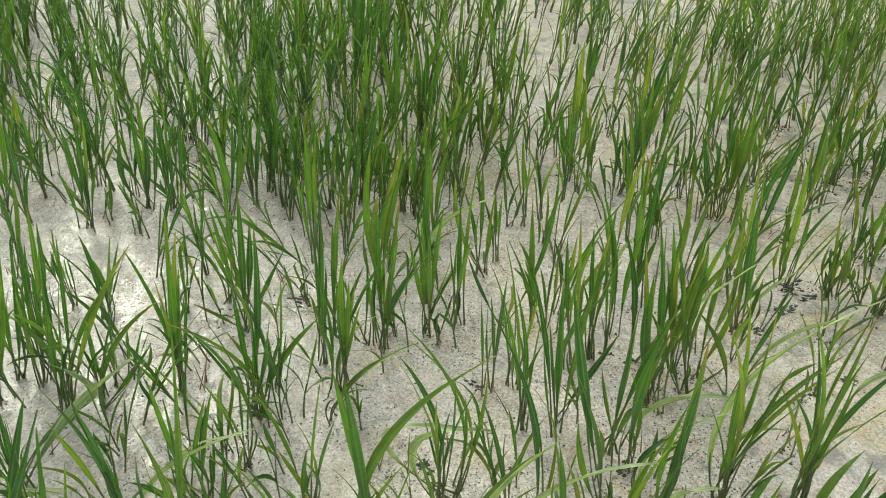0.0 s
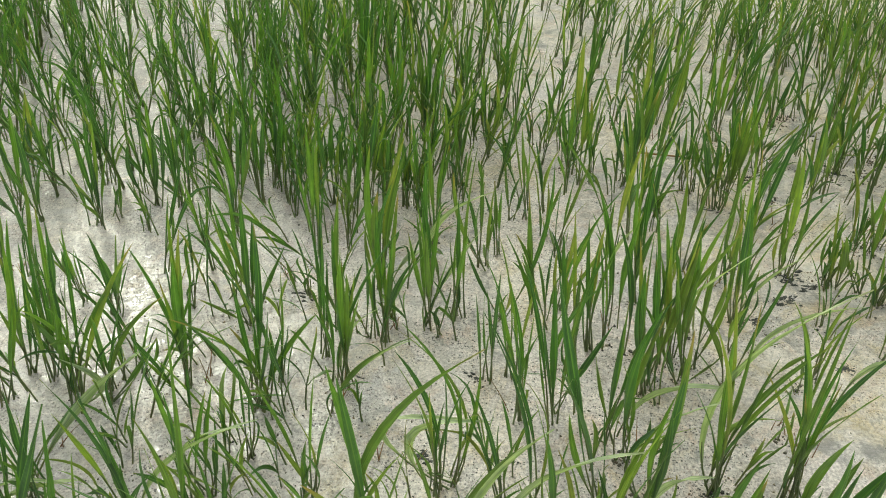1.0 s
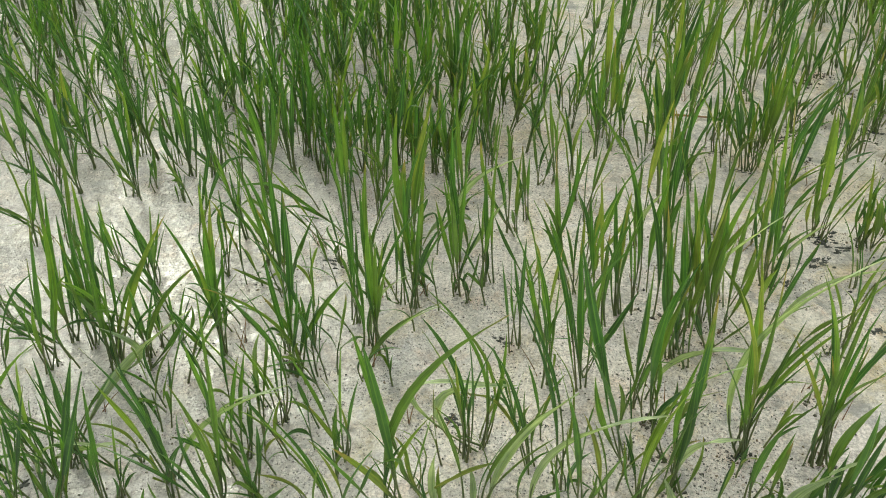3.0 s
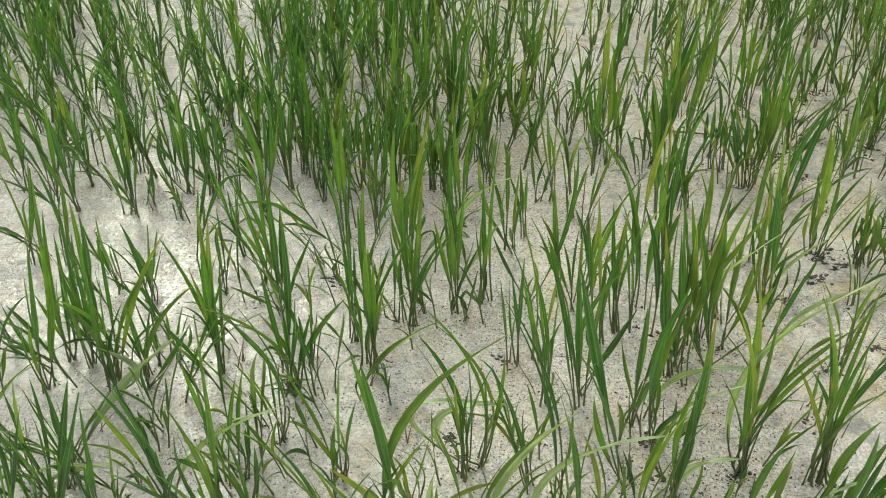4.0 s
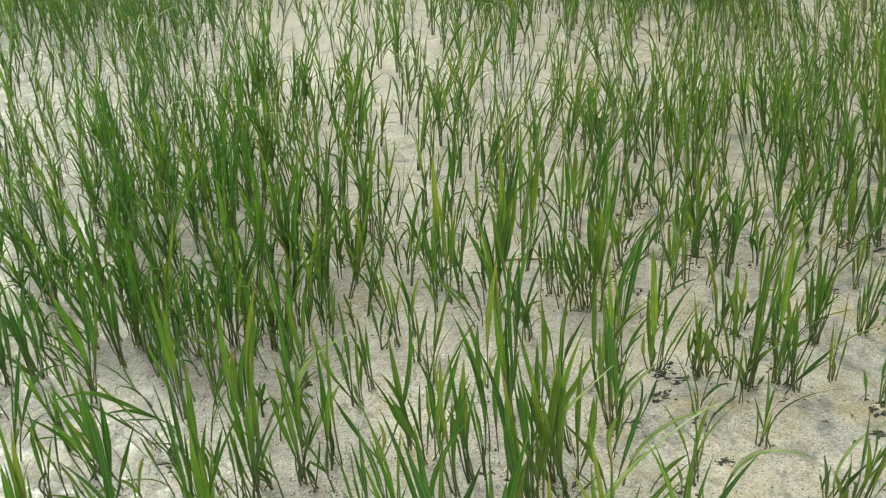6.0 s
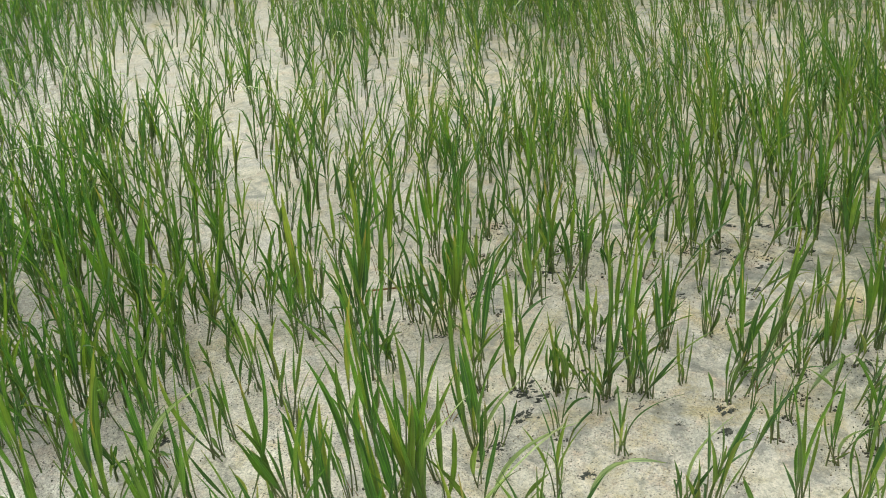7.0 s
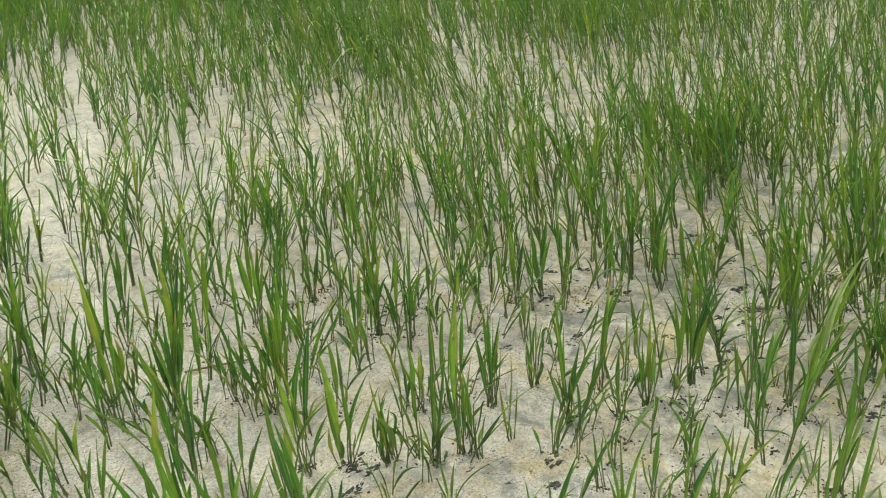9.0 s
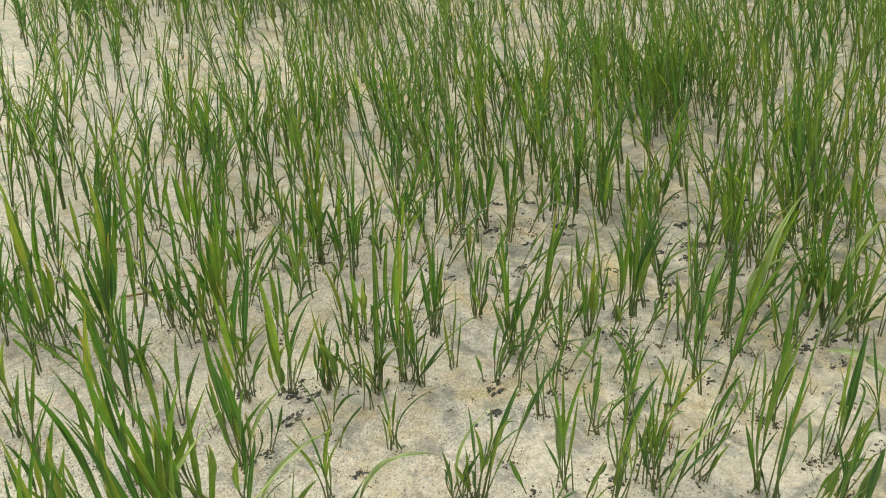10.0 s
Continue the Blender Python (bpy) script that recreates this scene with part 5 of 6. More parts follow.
tuft(0.589, 1.619, 4, (3.8, 0.2, 29.6, -1.4, 12), (6.2, -0.4, 33.4, -1.5, 11))
tuft(1.38, 1.623, -18, (-4.4, -5.4, 22.7, 0.7, 12))
tuft(0.379, 1.626, -4, (-0.5, 0.7, 22.9, -0.9, 14), (-6.7, -3.2, 21, -0.6, 8), (-3.7, -7.8, 20.5, -0.4, 10), (3.1, 0.4, 22.8, -1.5, 15), (2.1, 0.7, 30.5, -1.3, 12), (5.5, 3.1, 26.6, -0.7, 12), (-1.9, 3.7, 17.3, 0.1, 13), (4.2, -0.5, 25.6, 0.3, 13), (1.4, -0.5, 24.7, 0, 11))
tuft(1.369, 1.627, -31, (-2.1, 3.6, 20.1, 0.1, 11), (0.3, 0.2, 23.1, -0.2, 10))
tuft(0.3, 1.63, 4, (-2.4, -1.6, 18.2, -0.1, 8), (3.3, 2.7, 9, 1.2, 5))
tuft(1.231, 1.637, -31, (-2.3, 5.1, 22, -0.3, 12), (1.8, 3.8, 18.2, 0.3, 10))
tuft(0.807, 1.638, -18, (-0.9, 5.5, 22.4, -0.1, 10), (1.4, 1.9, 22.6, 0, 12))
tuft(0.948, 1.639, -18, (-0.8, 4.5, 18.9, -0.2, 9), (1.2, -0.7, 17, 0.3, 7))
tuft(-0.022, 1.639, 4, (-1.6, -8.7, 23.7, 0.1, 10), (2.1, 2.8, 16.7, 0.1, 10))
tuft(0.434, 1.641, -6, (2.7, -0.3, 27.8, -0, 17), (1.6, -1.5, 11, 0.1, 13))
tuft(0.624, 1.645, 4, (-1.2, 1.7, 17, 0.3, 15), (0.3, 0.3, 18.9, 0.6, 12), (-3.8, 1.7, 9.1, 0.6, 9))
tuft(1.313, 1.647, -18, (-2.6, -0.3, 17.4, 0.4, 16), (2.4, 2.4, 16, 1, 10), (-5.4, -1, 16.4, 0.7, 10))
tuft(0.91, 1.653, -18, (-2.8, 2.2, 15.7, -0.8, 11), (0.5, -1.6, 24.6, 0, 12))
tuft(0.511, 1.656, -8, (-3, -2.5, 23.7, -2.1, 7), (-1.3, 0.7, 15.4, -0.4, 6))
tuft(0.109, 1.664, 4, (-1.7, 2.4, 17.2, 0.1, 9))
tuft(1.333, 1.679, -31, (-3.6, -4.2, 22.2, 0.1, 14), (0.8, 1.8, 19.6, 0.4, 13), (2.3, 1.3, 15.3, 0.3, 10))
tuft(0.254, 1.69, 4, (-3, -0.7, 18.7, 0.1, 12), (-1.1, -3.8, 18.8, 0.3, 10))
tuft(0.881, 1.692, -18, (-2.3, 0.3, 25.4, -0.2, 12), (2.3, 0.5, 25.2, 1.4, 11), (-2.8, 1, 17.9, 0.2, 8))
tuft(0.698, 1.693, 4, (-0.3, 1.1, 16.2, 0.7, 12), (-7, -4.4, 21.6, 0.1, 12), (11.4, 2.7, 12.6, 0.6, 6))
tuft(1.262, 1.697, -18, (-0.1, 3.4, 17.4, 0.3, 15), (-3.8, -1.8, 13.8, 1.9, 9))
tuft(1.093, 1.699, -18, (-1.4, 2.2, 17.7, 0.4, 13), (2.1, -1.1, 17.6, 0.9, 11))
tuft(1.033, 1.722, -18, (-1.3, -3, 18.6, 0, 13), (3, 5.2, 13.1, 0.6, 9))
tuft(0.262, 1.732, 1, (-0, -2.1, 33.1, 0, 20), (-0.3, -0.6, 20.4, -0.3, 13), (1.9, 1.4, 17.3, -2, 13), (3.6, 1.3, 15.5, -1.8, 12))
tuft(0.551, 1.733, 4, (1.1, 1.1, 31.3, -0.5, 8))
tuft(0.897, 1.745, 4, (-3, -0.3, 14.4, 0.6, 14))
tuft(0.068, 1.753, 4, (-0.2, 0.9, 17.5, 0.1, 9), (3.2, 0.7, 13.3, 0.1, 8), (0.8, -3, 19.9, -1.3, 13), (4.8, 1.5, 23.7, -0.7, 12))
tuft(0.394, 1.758, -4, (2.2, 0.4, 32.6, -1.3, 12), (7.5, 1.9, 30.9, -0.8, 12), (6.8, -0.3, 30.9, 0.3, 13))
tuft(0.485, 1.778, -7, (6.3, -2.6, 16.8, 0, 9), (2.9, -0.2, 30.2, -0, 17))
tuft(-0.248, 1.778, 14, (3.1, -3.2, 30.6, -0.9, 15), (4.8, -1.3, 32.2, -0.8, 15), (-2.3, -2.3, 15.9, -0.3, 12))
tuft(-0.02, 1.786, 7, (4.2, -3.1, 25.5, -0.5, 10), (-2.6, -3, 15.1, -0.6, 12), (6.1, -2.6, 19.6, 0.3, 9))
tuft(-0.658, 1.805, 4, (1.2, -1.2, 16.2, -0.2, 7))
tuft(-0.648, 1.805, 4, (4, -5, 19.2, -0.5, 7))
tuft(0.669, 1.814, -13, (-2.4, 3.9, 15.4, 0.1, 11), (1.7, -0.8, 25.9, 0.1, 9))
tuft(-0.1, 1.816, 9, (1.9, -1.1, 29.6, -0.9, 15), (-1.1, -1.4, 30.1, -1, 14), (6.9, -3.7, 30.5, 0.1, 14))
tuft(0.279, 1.818, 4, (-1.1, 0.2, 24, -0.1, 11), (4, -2, 31, 0.8, 8))
tuft(0.036, 1.819, 4, (-2, -4.6, 18.3, 0.2, 11))
tuft(0.628, 1.838, -14, (-2.8, -1.8, 26.5, -0.1, 12), (0.4, 0.3, 23.9, 0.1, 12), (3.1, 1.3, 21.7, 0.4, 9))
tuft(1.262, 1.862, -18, (-1.3, 2.6, 13.9, -0.3, 14), (2.3, -4.4, 15.2, 0.6, 11))
tuft(0.228, 1.865, 2, (2.5, -3, 20, -0.2, 6), (4.4, 4.8, 11, 0.3, 6))
tuft(0.075, 1.865, 4, (6.1, 0.9, 30.7, -0.9, 12))
tuft(0.383, 1.885, -6, (-0.3, 1.3, 21.1, -0.2, 11), (2.9, 0.7, 13.3, 0.3, 9))
tuft(-0.171, 1.89, 11, (-1.8, -0.2, 22.2, -0.7, 16), (1.6, -1.5, 23.8, -0.8, 14), (2.7, 0.6, 16.1, -0.2, 14))
tuft(0.629, 1.891, -11, (-2.7, 2.1, 21.2, -0.4, 14), (0.2, 1.7, 23.9, 0, 12), (3.1, 2.9, 21.5, 0.1, 11))
tuft(0.314, 1.894, -1, (4.4, -0.6, 18.7, 0.3, 8))
tuft(0.79, 1.913, -16, (2.8, 2.6, 17.1, 0.3, 10), (-2.6, 4.9, 16.5, -0.4, 10))
tuft(0.495, 1.919, -7, (7.7, 1, 21.8, 1.2, 11), (0.1, -3.9, 30.9, -0.2, 12))
tuft(-0.182, 1.959, 11, (1.9, -0.9, 28.2, -0.9, 14))
tuft(-0.127, 1.962, 9, (-1.2, -0.8, 30.6, -1, 14), (8.6, -2.2, 26, 0.1, 14))
tuft(0.857, 1.965, -17, (-0.7, -0, 16.4, -0.2, 10))
tuft(-0.021, 1.976, 7, (4.7, -1.9, 28.7, -0.6, 10))
tuft(0.583, 2.036, -9, (-0.2, 2.9, 15, -0.2, 10), (4.6, 0.6, 16.9, 0.2, 10))
tuft(-0.295, 2.036, 14, (3.3, -1.9, 32.2, -0.9, 15), (5.3, -0.8, 29.9, -0.7, 15))
tuft(0.336, 2.089, -1, (0.2, 0.7, 20.8, -0.2, 15), (4.5, -1.1, 19.2, 0.1, 10), (2.2, -0.7, 22.4, -0.2, 13))
tuft(0.441, 2.158, -4, (-1, -6.1, 21.6, -0.1, 14), (5.2, -3, 22.1, 0.1, 15), (6.9, -3.2, 17.3, 0.1, 12))


def stand(*rows):
    """Single plants: place in metres, height and sideways lean in centimetres, number of leaves."""
    for x, y, h, lean, leaves in rows:
        PLACES.append((x, y))
        rice_plant(x, y, h / 100, (lean / 100, 0.0), max(1, round(leaves * TILLERS)), 0.16, len(PLACES), WIDE)

stand((0.359, 1.425, 31, -2, 8), (0.593, 1.427, 23, -2, 5), (0.389, 1.445, 31, 0, 6), (0.409, 1.445, 10, -1, 2), (0.43, 1.455, 15, -1, 2), (-0.081, 1.51, 22, 1, 5), (-0.05, 1.51, 21, 1, 4), (0.143, 1.512, 21, -4, 2), (0.001, 1.52, 19, 1, 3))
stand((0.59, 1.524, 24, 0, 6), (-0.112, 1.529, 20, 2, 6), (0.336, 1.532, 12, -7, 1), (0.519, 1.534, 22, -4, 4), (-0.194, 1.539, 25, 2, 6), (0.569, 1.544, 25, -4, 5), (-0.685, 1.546, 20, 2, 4), (-0.634, 1.546, 29, 3, 5), (-0.716, 1.555, 21, 1, 4))
stand((-0.501, 1.576, 23, -6, 4), (-0.953, 1.574, 20, 3, 4), (-0.306, 1.577, 24, 1, 6), (-0.153, 1.578, 21, 1, 6), (0.811, 1.585, 22, -2, 5), (-0.85, 1.584, 23, 2, 4), (-0.799, 1.584, 26, 3, 3), (-0.994, 1.584, 24, 6, 4), (-0.398, 1.586, 23, 1, 5))
stand((-0.347, 1.587, 25, 2, 5), (-0.235, 1.587, 24, 2, 6), (0.345, 1.591, 17, -3, 3), (0.588, 1.593, 16, -2, 3), (-0.286, 1.597, 19, 1, 5), (0.659, 1.603, 20, 7, 3), (-0.799, 1.604, 18, -2, 3), (-0.912, 1.613, 23, 3, 3), (-0.603, 1.615, 18, 1, 3))
stand((-0.44, 1.616, 24, 1, 5), (0.496, 1.621, 14, 0, 2), (-0.521, 1.625, 28, 4, 5), (0.991, 1.634, 13, -3, 4), (-0.634, 1.634, 15, 2, 2), (0.364, 1.64, 21, -1, 5), (-0.963, 1.642, 19, 4, 2), (0.11, 1.667, 12, -3, 3), (0.303, 1.668, 19, -1, 3))
stand((0.252, 1.678, 21, 1, 5), (-0.033, 1.686, 25, 1, 4), (0.938, 1.692, 13, -4, 3), (-0.768, 1.692, 19, 2, 3), (0.302, 1.697, 9, 2, 1), (0.696, 1.7, 23, -1, 3), (0.867, 1.701, 23, -1, 6), (-0.195, 1.704, 25, 0, 6), (0.817, 1.71, 20, -2, 4))
stand((-0.716, 1.712, 27, -1, 4), (-0.359, 1.723, 24, 1, 5), (0.645, 1.728, 19, -3, 5), (-0.267, 1.733, 22, -1, 4), (0.068, 1.744, 18, 1, 4), (1.006, 1.76, 15, -2, 4), (0.179, 1.764, 17, -1, 4), (0.25, 1.774, 24, -1, 5), (-0.014, 1.782, 20, 0, 4))
stand((0.017, 1.783, 17, 0, 5), (0.189, 1.783, 22, 0, 6), (-0.645, 1.79, 24, 1, 5), (-0.614, 1.79, 20, 4, 3), (-0.706, 1.789, 17, 3, 2), (-0.634, 1.799, 27, 4, 4), (-0.88, 1.808, 28, -1, 4), (-0.696, 1.809, 20, 0, 4), (-0.502, 1.809, 20, 0, 4))
stand((-0.146, 1.82, 26, 0, 6), (-0.085, 1.821, 29, 1, 6), (-0.87, 1.828, 26, 3, 3), (-1.024, 1.847, 25, 6, 2), (-1.054, 1.856, 23, 3, 3), (0.871, 1.864, 16, -4, 3), (-0.972, 1.866, 19, 0, 3), (0.61, 1.872, 18, -2, 4), (1.021, 1.875, 20, -2, 6))
stand((-0.604, 1.877, 20, 1, 3), (0.055, 1.879, 20, 0, 5), (-0.941, 1.924, 24, -1, 3), (0.387, 1.928, 17, -1, 3), (0.788, 1.931, 14, -1, 2), (0.326, 1.938, 20, -1, 3), (0.014, 1.946, 23, 1, 4), (-0.492, 1.954, 19, 0, 4), (0.838, 1.959, 10, -2, 2))
stand((0.245, 1.975, 16, 0, 4), (0.466, 1.976, 19, -3, 4), (0.123, 2.023, 19, -1, 4), (0.575, 2.025, 15, -2, 3), (-0.129, 2.06, 23, -1, 6), (-0.92, 2.068, 17, 2, 3), (-0.271, 2.079, 28, 1, 6), (-0.463, 2.107, 22, 1, 5), (-0.342, 2.155, 25, 0, 4))
stand((-0.182, 2.24, 27, 4, 6), (-0.243, 2.287, 24, 3, 6), (-0.485, 2.315, 23, 2, 4))

companions()

CLEARINGS = []
CLEARINGS += [(0.147, 3.713, 0.29), (0.645, 2.842, 0.23), (1.038, 2.615, 0.18), (0.974, 2.942, 0.19), (1.282, 2.825, 0.13), (0.409, 3.157, 0.18), (1.987, 2.539, 0.11), (2.228, 1.973, 0.12), (3.166, 2.447, 0.13), (1.336, 2.19, 0.07), (-0.41, 3.456, 0.12), (0.38, 3.149, 0.14)]
CLEARINGS += [(0.547, 3.112, 0.16), (0.796, 3.192, 0.14), (-0.445, 3.198, 0.09), (0.178, 2.259, 0.07), (-1.256, 2.212, 0.09), (-0.09, 3.187, 0.11), (0.956, 2.458, 0.08), (1.365, 2.571, 0.12), (-0.801, 3.211, 0.09), (0.006, 3.601, 0.4), (-0.023, 4.409, 0.5), (0.229, 4.071, 0.3)]
THICKETS = [(2.24, 2.0, 0.17), (1.79, 1.23, 0.07), (1.42, 1.2, 0.045), (1.74, 0.95, 0.08), (1.86, 1.32, 0.06), (2.3, 1.45, 0.12), (1.58, 1.62, 0.05), (1.98, 1.2, 0.06)]   # where the rice stands thick and high

# ---- rice further off, and beside the walk ----
def far_field():
    """All the rice beyond the single plants: shapes of a few dozen plants, turned, leaned and scaled, in one mesh."""
    r = random.Random(11)
    kinds = []
    for lod in (5, 4, 3, 2):
        some = []
        for k in range(40):
            g = Geo()
            stems, leaves = grow(r, 1.0, (0, 0), r.choice((2, 2, 3, 3, 4)), 0.09, 0.0225, 0.18)
            for s in stems:
                stalk(g, s[0] * 1.0, s[1], s[2], 0.0075, 0.005, sides=3, steps=2 if lod > 3 else 1)
            for f in leaves:
                blade(g, f[0], f[1], f[2], f[3], f[4], steps=lod, twist=f[5], droop=r.choice((0, 0, 0.5, 1.1)))
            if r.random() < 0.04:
                # a leaf bent over, whitened by painted sheen
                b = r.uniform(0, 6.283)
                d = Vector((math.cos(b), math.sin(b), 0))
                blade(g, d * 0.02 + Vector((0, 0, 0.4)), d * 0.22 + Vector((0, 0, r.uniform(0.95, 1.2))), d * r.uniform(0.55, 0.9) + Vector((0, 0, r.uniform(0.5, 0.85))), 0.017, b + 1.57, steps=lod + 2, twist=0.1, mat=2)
            faces = np.array(g.f)
            some.append((np.array([tuple(v) for v in g.v]), faces, np.array(g.uv), np.array(g.mat)))
        kinds.append(some)
    verts, faces, uvs, mats, count = [], [], [], [], 0
    taken = {}
    for x, y in PLACES:
        taken.setdefault((int(x // 0.1), int(y // 0.1)), []).append((x, y))

    def limit(x):
        return float(np.interp(x, [-1.4, 0.0, 1.2, 1.35, 2.4, 3.0], [2.53, 2.3, 2.1, 1.86, 1.27, 1.0]))

    def wanted(x, y):
        """How thick the rice stands, 0 to 1."""
        if y < limit(x) and -1.5 < x < 2.5:
            inside = x > -0.74 - 0.46 * (y - 0.65) and x < 1.36 + 1.4 * (y - 0.54) and y > 0.6
            if not inside:
                return 0.45 if y < 1.7 else 0.95 if x < 0 else 0.78
            if x > 1.36 + 0.39 * (y - 0.95) and y > 0.9:
                return 0.6 + 0.6 * noise.noise((x * 4, y * 4, 3.0))
            if ((x + 0.28) / 0.42) ** 2 + ((y - 1.88) / 0.5) ** 2 < 1:
                return 1.0
            if y < 1.55:
                return 0.06 if x < -0.35 and y > 0.85 else 0.4 if y > 1.15 and -0.55 < x < -0.05 else 0.0
            return 0.72 if x < -0.05 else 0.56 if x < 0.3 else 0.4 if x < 0.65 else 0.72
        d = 0.66 - 0.22 * min(1.0, max(0.0, (x - 0.5) / 0.6)) + 0.5 * noise.noise((x * 1.1, y * 1.1, 7.0)) + 0.3 * noise.noise((x * 3.1, y * 3.1, 2.0))
        d += 0.28 * min(1.0, max(0.0, (x - 1.1) / 0.8)) + 0.22 * min(1.0, max(0.0, (y - 4.4) / 1.2))
        d -= 0.22 * max(0.0, min(1.0, (0.9 - x) / 0.6)) * max(0.0, min(1.0, (y - 2.6) / 0.4)) * max(0.0, min(1.0, (4.9 - y) / 0.5))
        d += 0.2 * max(0.0, 1 - ((x - 1.6) / 0.6) ** 2 - ((y - 3.2) / 0.8) ** 2) + 0.15 * (((x + 0.28) / 0.42) ** 2 + ((y - 1.95) / 0.6) ** 2 < 1)
        d -= 0.2 * (0.15 < x < 0.75 and y < 3.3) + 0.25 * (-0.55 < x < 0.4 and 3.0 < y < 4.6)
        d += 0.2 * (0.8 < x < 1.4 and y < 2.7)
        for cx, cy, cr in CLEARINGS:
            q = ((x - cx) ** 2 + (y - cy) ** 2) ** 0.5 / cr
            if q < 1.6:
                d -= 0.42 * (1 - q / 1.6)
        for cx, cy, cr in THICKETS:
            if (x - cx) ** 2 + (y - cy) ** 2 < cr * cr:
                d += 0.25
        return max(0.2, min(1.0, d))

    def plant(x, y, shape, size):
        nonlocal count
        v, f, u, m = shape
        h = r.uniform(0.21, 0.325) * size * (1 + 0.25 * noise.noise((x * 0.9, y * 0.9, 1.0)))
        a = r.uniform(0, 6.283)
        over = max(-0.2, min(1, (x - 0.9) * 0.9))
        lean = (r.gauss(0.02 - 0.22 * over, 0.15), r.gauss(0.1 * over, 0.11))
        c, s = math.cos(a) * h, math.sin(a) * h
        p = np.empty_like(v)
        z = v[:, 2] * h
        p[:, 0] = v[:, 0] * c - v[:, 1] * s + x + z * lean[0]
        p[:, 1] = v[:, 0] * s + v[:, 1] * c + y + z * lean[1]
        p[:, 2] = z
        if r.random() < front_lit(x):
            m = np.where(m == 0, 3, m)
        verts.append(p), faces.append(f + count), uvs.append(u), mats.append(m)
        count += len(v)

    for cx, cy, cr in THICKETS:
        for k in range(int(270 * cr * cr * math.pi) + 2):
            a, q = r.uniform(0, 6.283), cr * abs(r.gauss(0, 0.75))
            plant(cx + q * math.cos(a), cy + q * math.sin(a), r.choice(kinds[0]), 1.05)
    tries = 460 * 88
    for k in range(3 * tries):
        # the rice by the walk first, then the rest of the field all round
        inner = k < tries
        x, y = (r.uniform(-3.6, 7.5), r.uniform(0.3, 8.2)) if inner else (r.uniform(-5.5, 8.5), r.uniform(-4.5, 9.5))
        if (y < 0.35 * abs(x) - 0.2 or x < -1.3 - 0.35 * y or x > 0.9 + 1.75 * y or y > 8.2 or y < 0.3) == inner or (x - 0.2) ** 2 + (y + 0.1) ** 2 < 0.2:
            continue
        d = wanted(x, y) * (1.0 if inner else 0.4)
        if r.random() > d:
            continue
        gap = (0.064 - 0.03 * d if inner else 0.06) * (1.0 if y < 2.0 else 0.8 if x < 0.9 else 0.9)
        cell = (int(x // 0.1), int(y // 0.1))
        if any((x - a) ** 2 + (y - b) ** 2 < gap * gap for i in (-1, 0, 1) for j in (-1, 0, 1) for a, b in taken.get((cell[0] + i, cell[1] + j), ())):
            continue
        taken.setdefault(cell, []).append((x, y))
        plant(x, y, r.choice(kinds[3 if not inner else 0 if y < 2.4 else 1 if y < 3.4 else 2 if y < 5.0 else 3]), 1.1 if -0.7 < x < 0.15 and 1.5 < y < 2.6 else 1.0)
    v, f, u, m = np.concatenate(verts), np.concatenate(faces), np.concatenate(uvs), np.concatenate(mats)
    me = bpy.data.meshes.new("rice_field")
    me.vertices.add(len(v))
    me.vertices.foreach_set("co", v.ravel())
    me.loops.add(f.size)
    me.loops.foreach_set("vertex_index", f.ravel().astype(np.int32))
    me.polygons.add(len(f))
    me.polygons.foreach_set("loop_start", np.arange(0, f.size, 4, dtype=np.int32))
    layer = me.uv_layers.new(name="UVMap")
    layer.data.foreach_set("uv", u[f.ravel()].ravel())
    me.polygons.foreach_set("material_index", m.astype(np.int32))
    me.polygons.foreach_set("use_smooth", np.ones(len(f), dtype=bool))
    me.update(calc_edges=True)
    for m in (GREEN, STEM, PALE_SHEEN, OLIVE):
        me.materials.append(m)
    tagged(new("rice_field", me), "green rice seedlings spread thickly over the flooded field", "rice plants", kind="stuff")


far_field()

CLODS = []
CLODS += [(0.65, 1.3, 2.6), (0.675, 1.274, 3), (0.625, 1.224, 2.3), (0.554, 1.158, 1.3), (0.681, 1.045, 1.7), (0.388, 0.776, 1.1), (-0.048, 1.385, 2.1), (0.083, 1.159, 1.1), (-0.16, 0.997, 0.8), (0.078, 0.829, 1.2), (0.102, 0.822, 1.1), (-0.093, 0.81, 0.8), (0.106, 0.72, 0.9), (-0.042, 0.831, 2.3), (0.037, 1.004, 1.7), (-0.684, 0.69, 2.8), (-0.81, 1.235, 1.4), (-0.312, 0.816, 0.9), (-0.294, 1.208, 2.8), (0.555, 1.333, 2.8)]
CLODS += [(0.653, 1.291, 2.9), (0.631, 1.228, 2.4), (0.586, 1.331, 1.8), (1.007, 1.124, 3), (0.968, 1.065, 2.9), (0.556, 1.169, 1.3), (0.85, 1.175, 1.2), (0.676, 1.046, 1.8), (0.733, 1.138, 0.9), (0.9, 1.111, 0.8), (1.19, 0.939, 1.6), (0.847, 1.375, 1.7), (0.978, 1.474, 1.2), (0.54, 1.531, 1.4), (0.3, 1.549, 1), (0.18, 1.422, 1.1), (0.971, 1.425, 2.2), (1.089, 1.552, 1.8), (1.124, 1.493, 1.8), (1.323, 1.635, 3.1)]
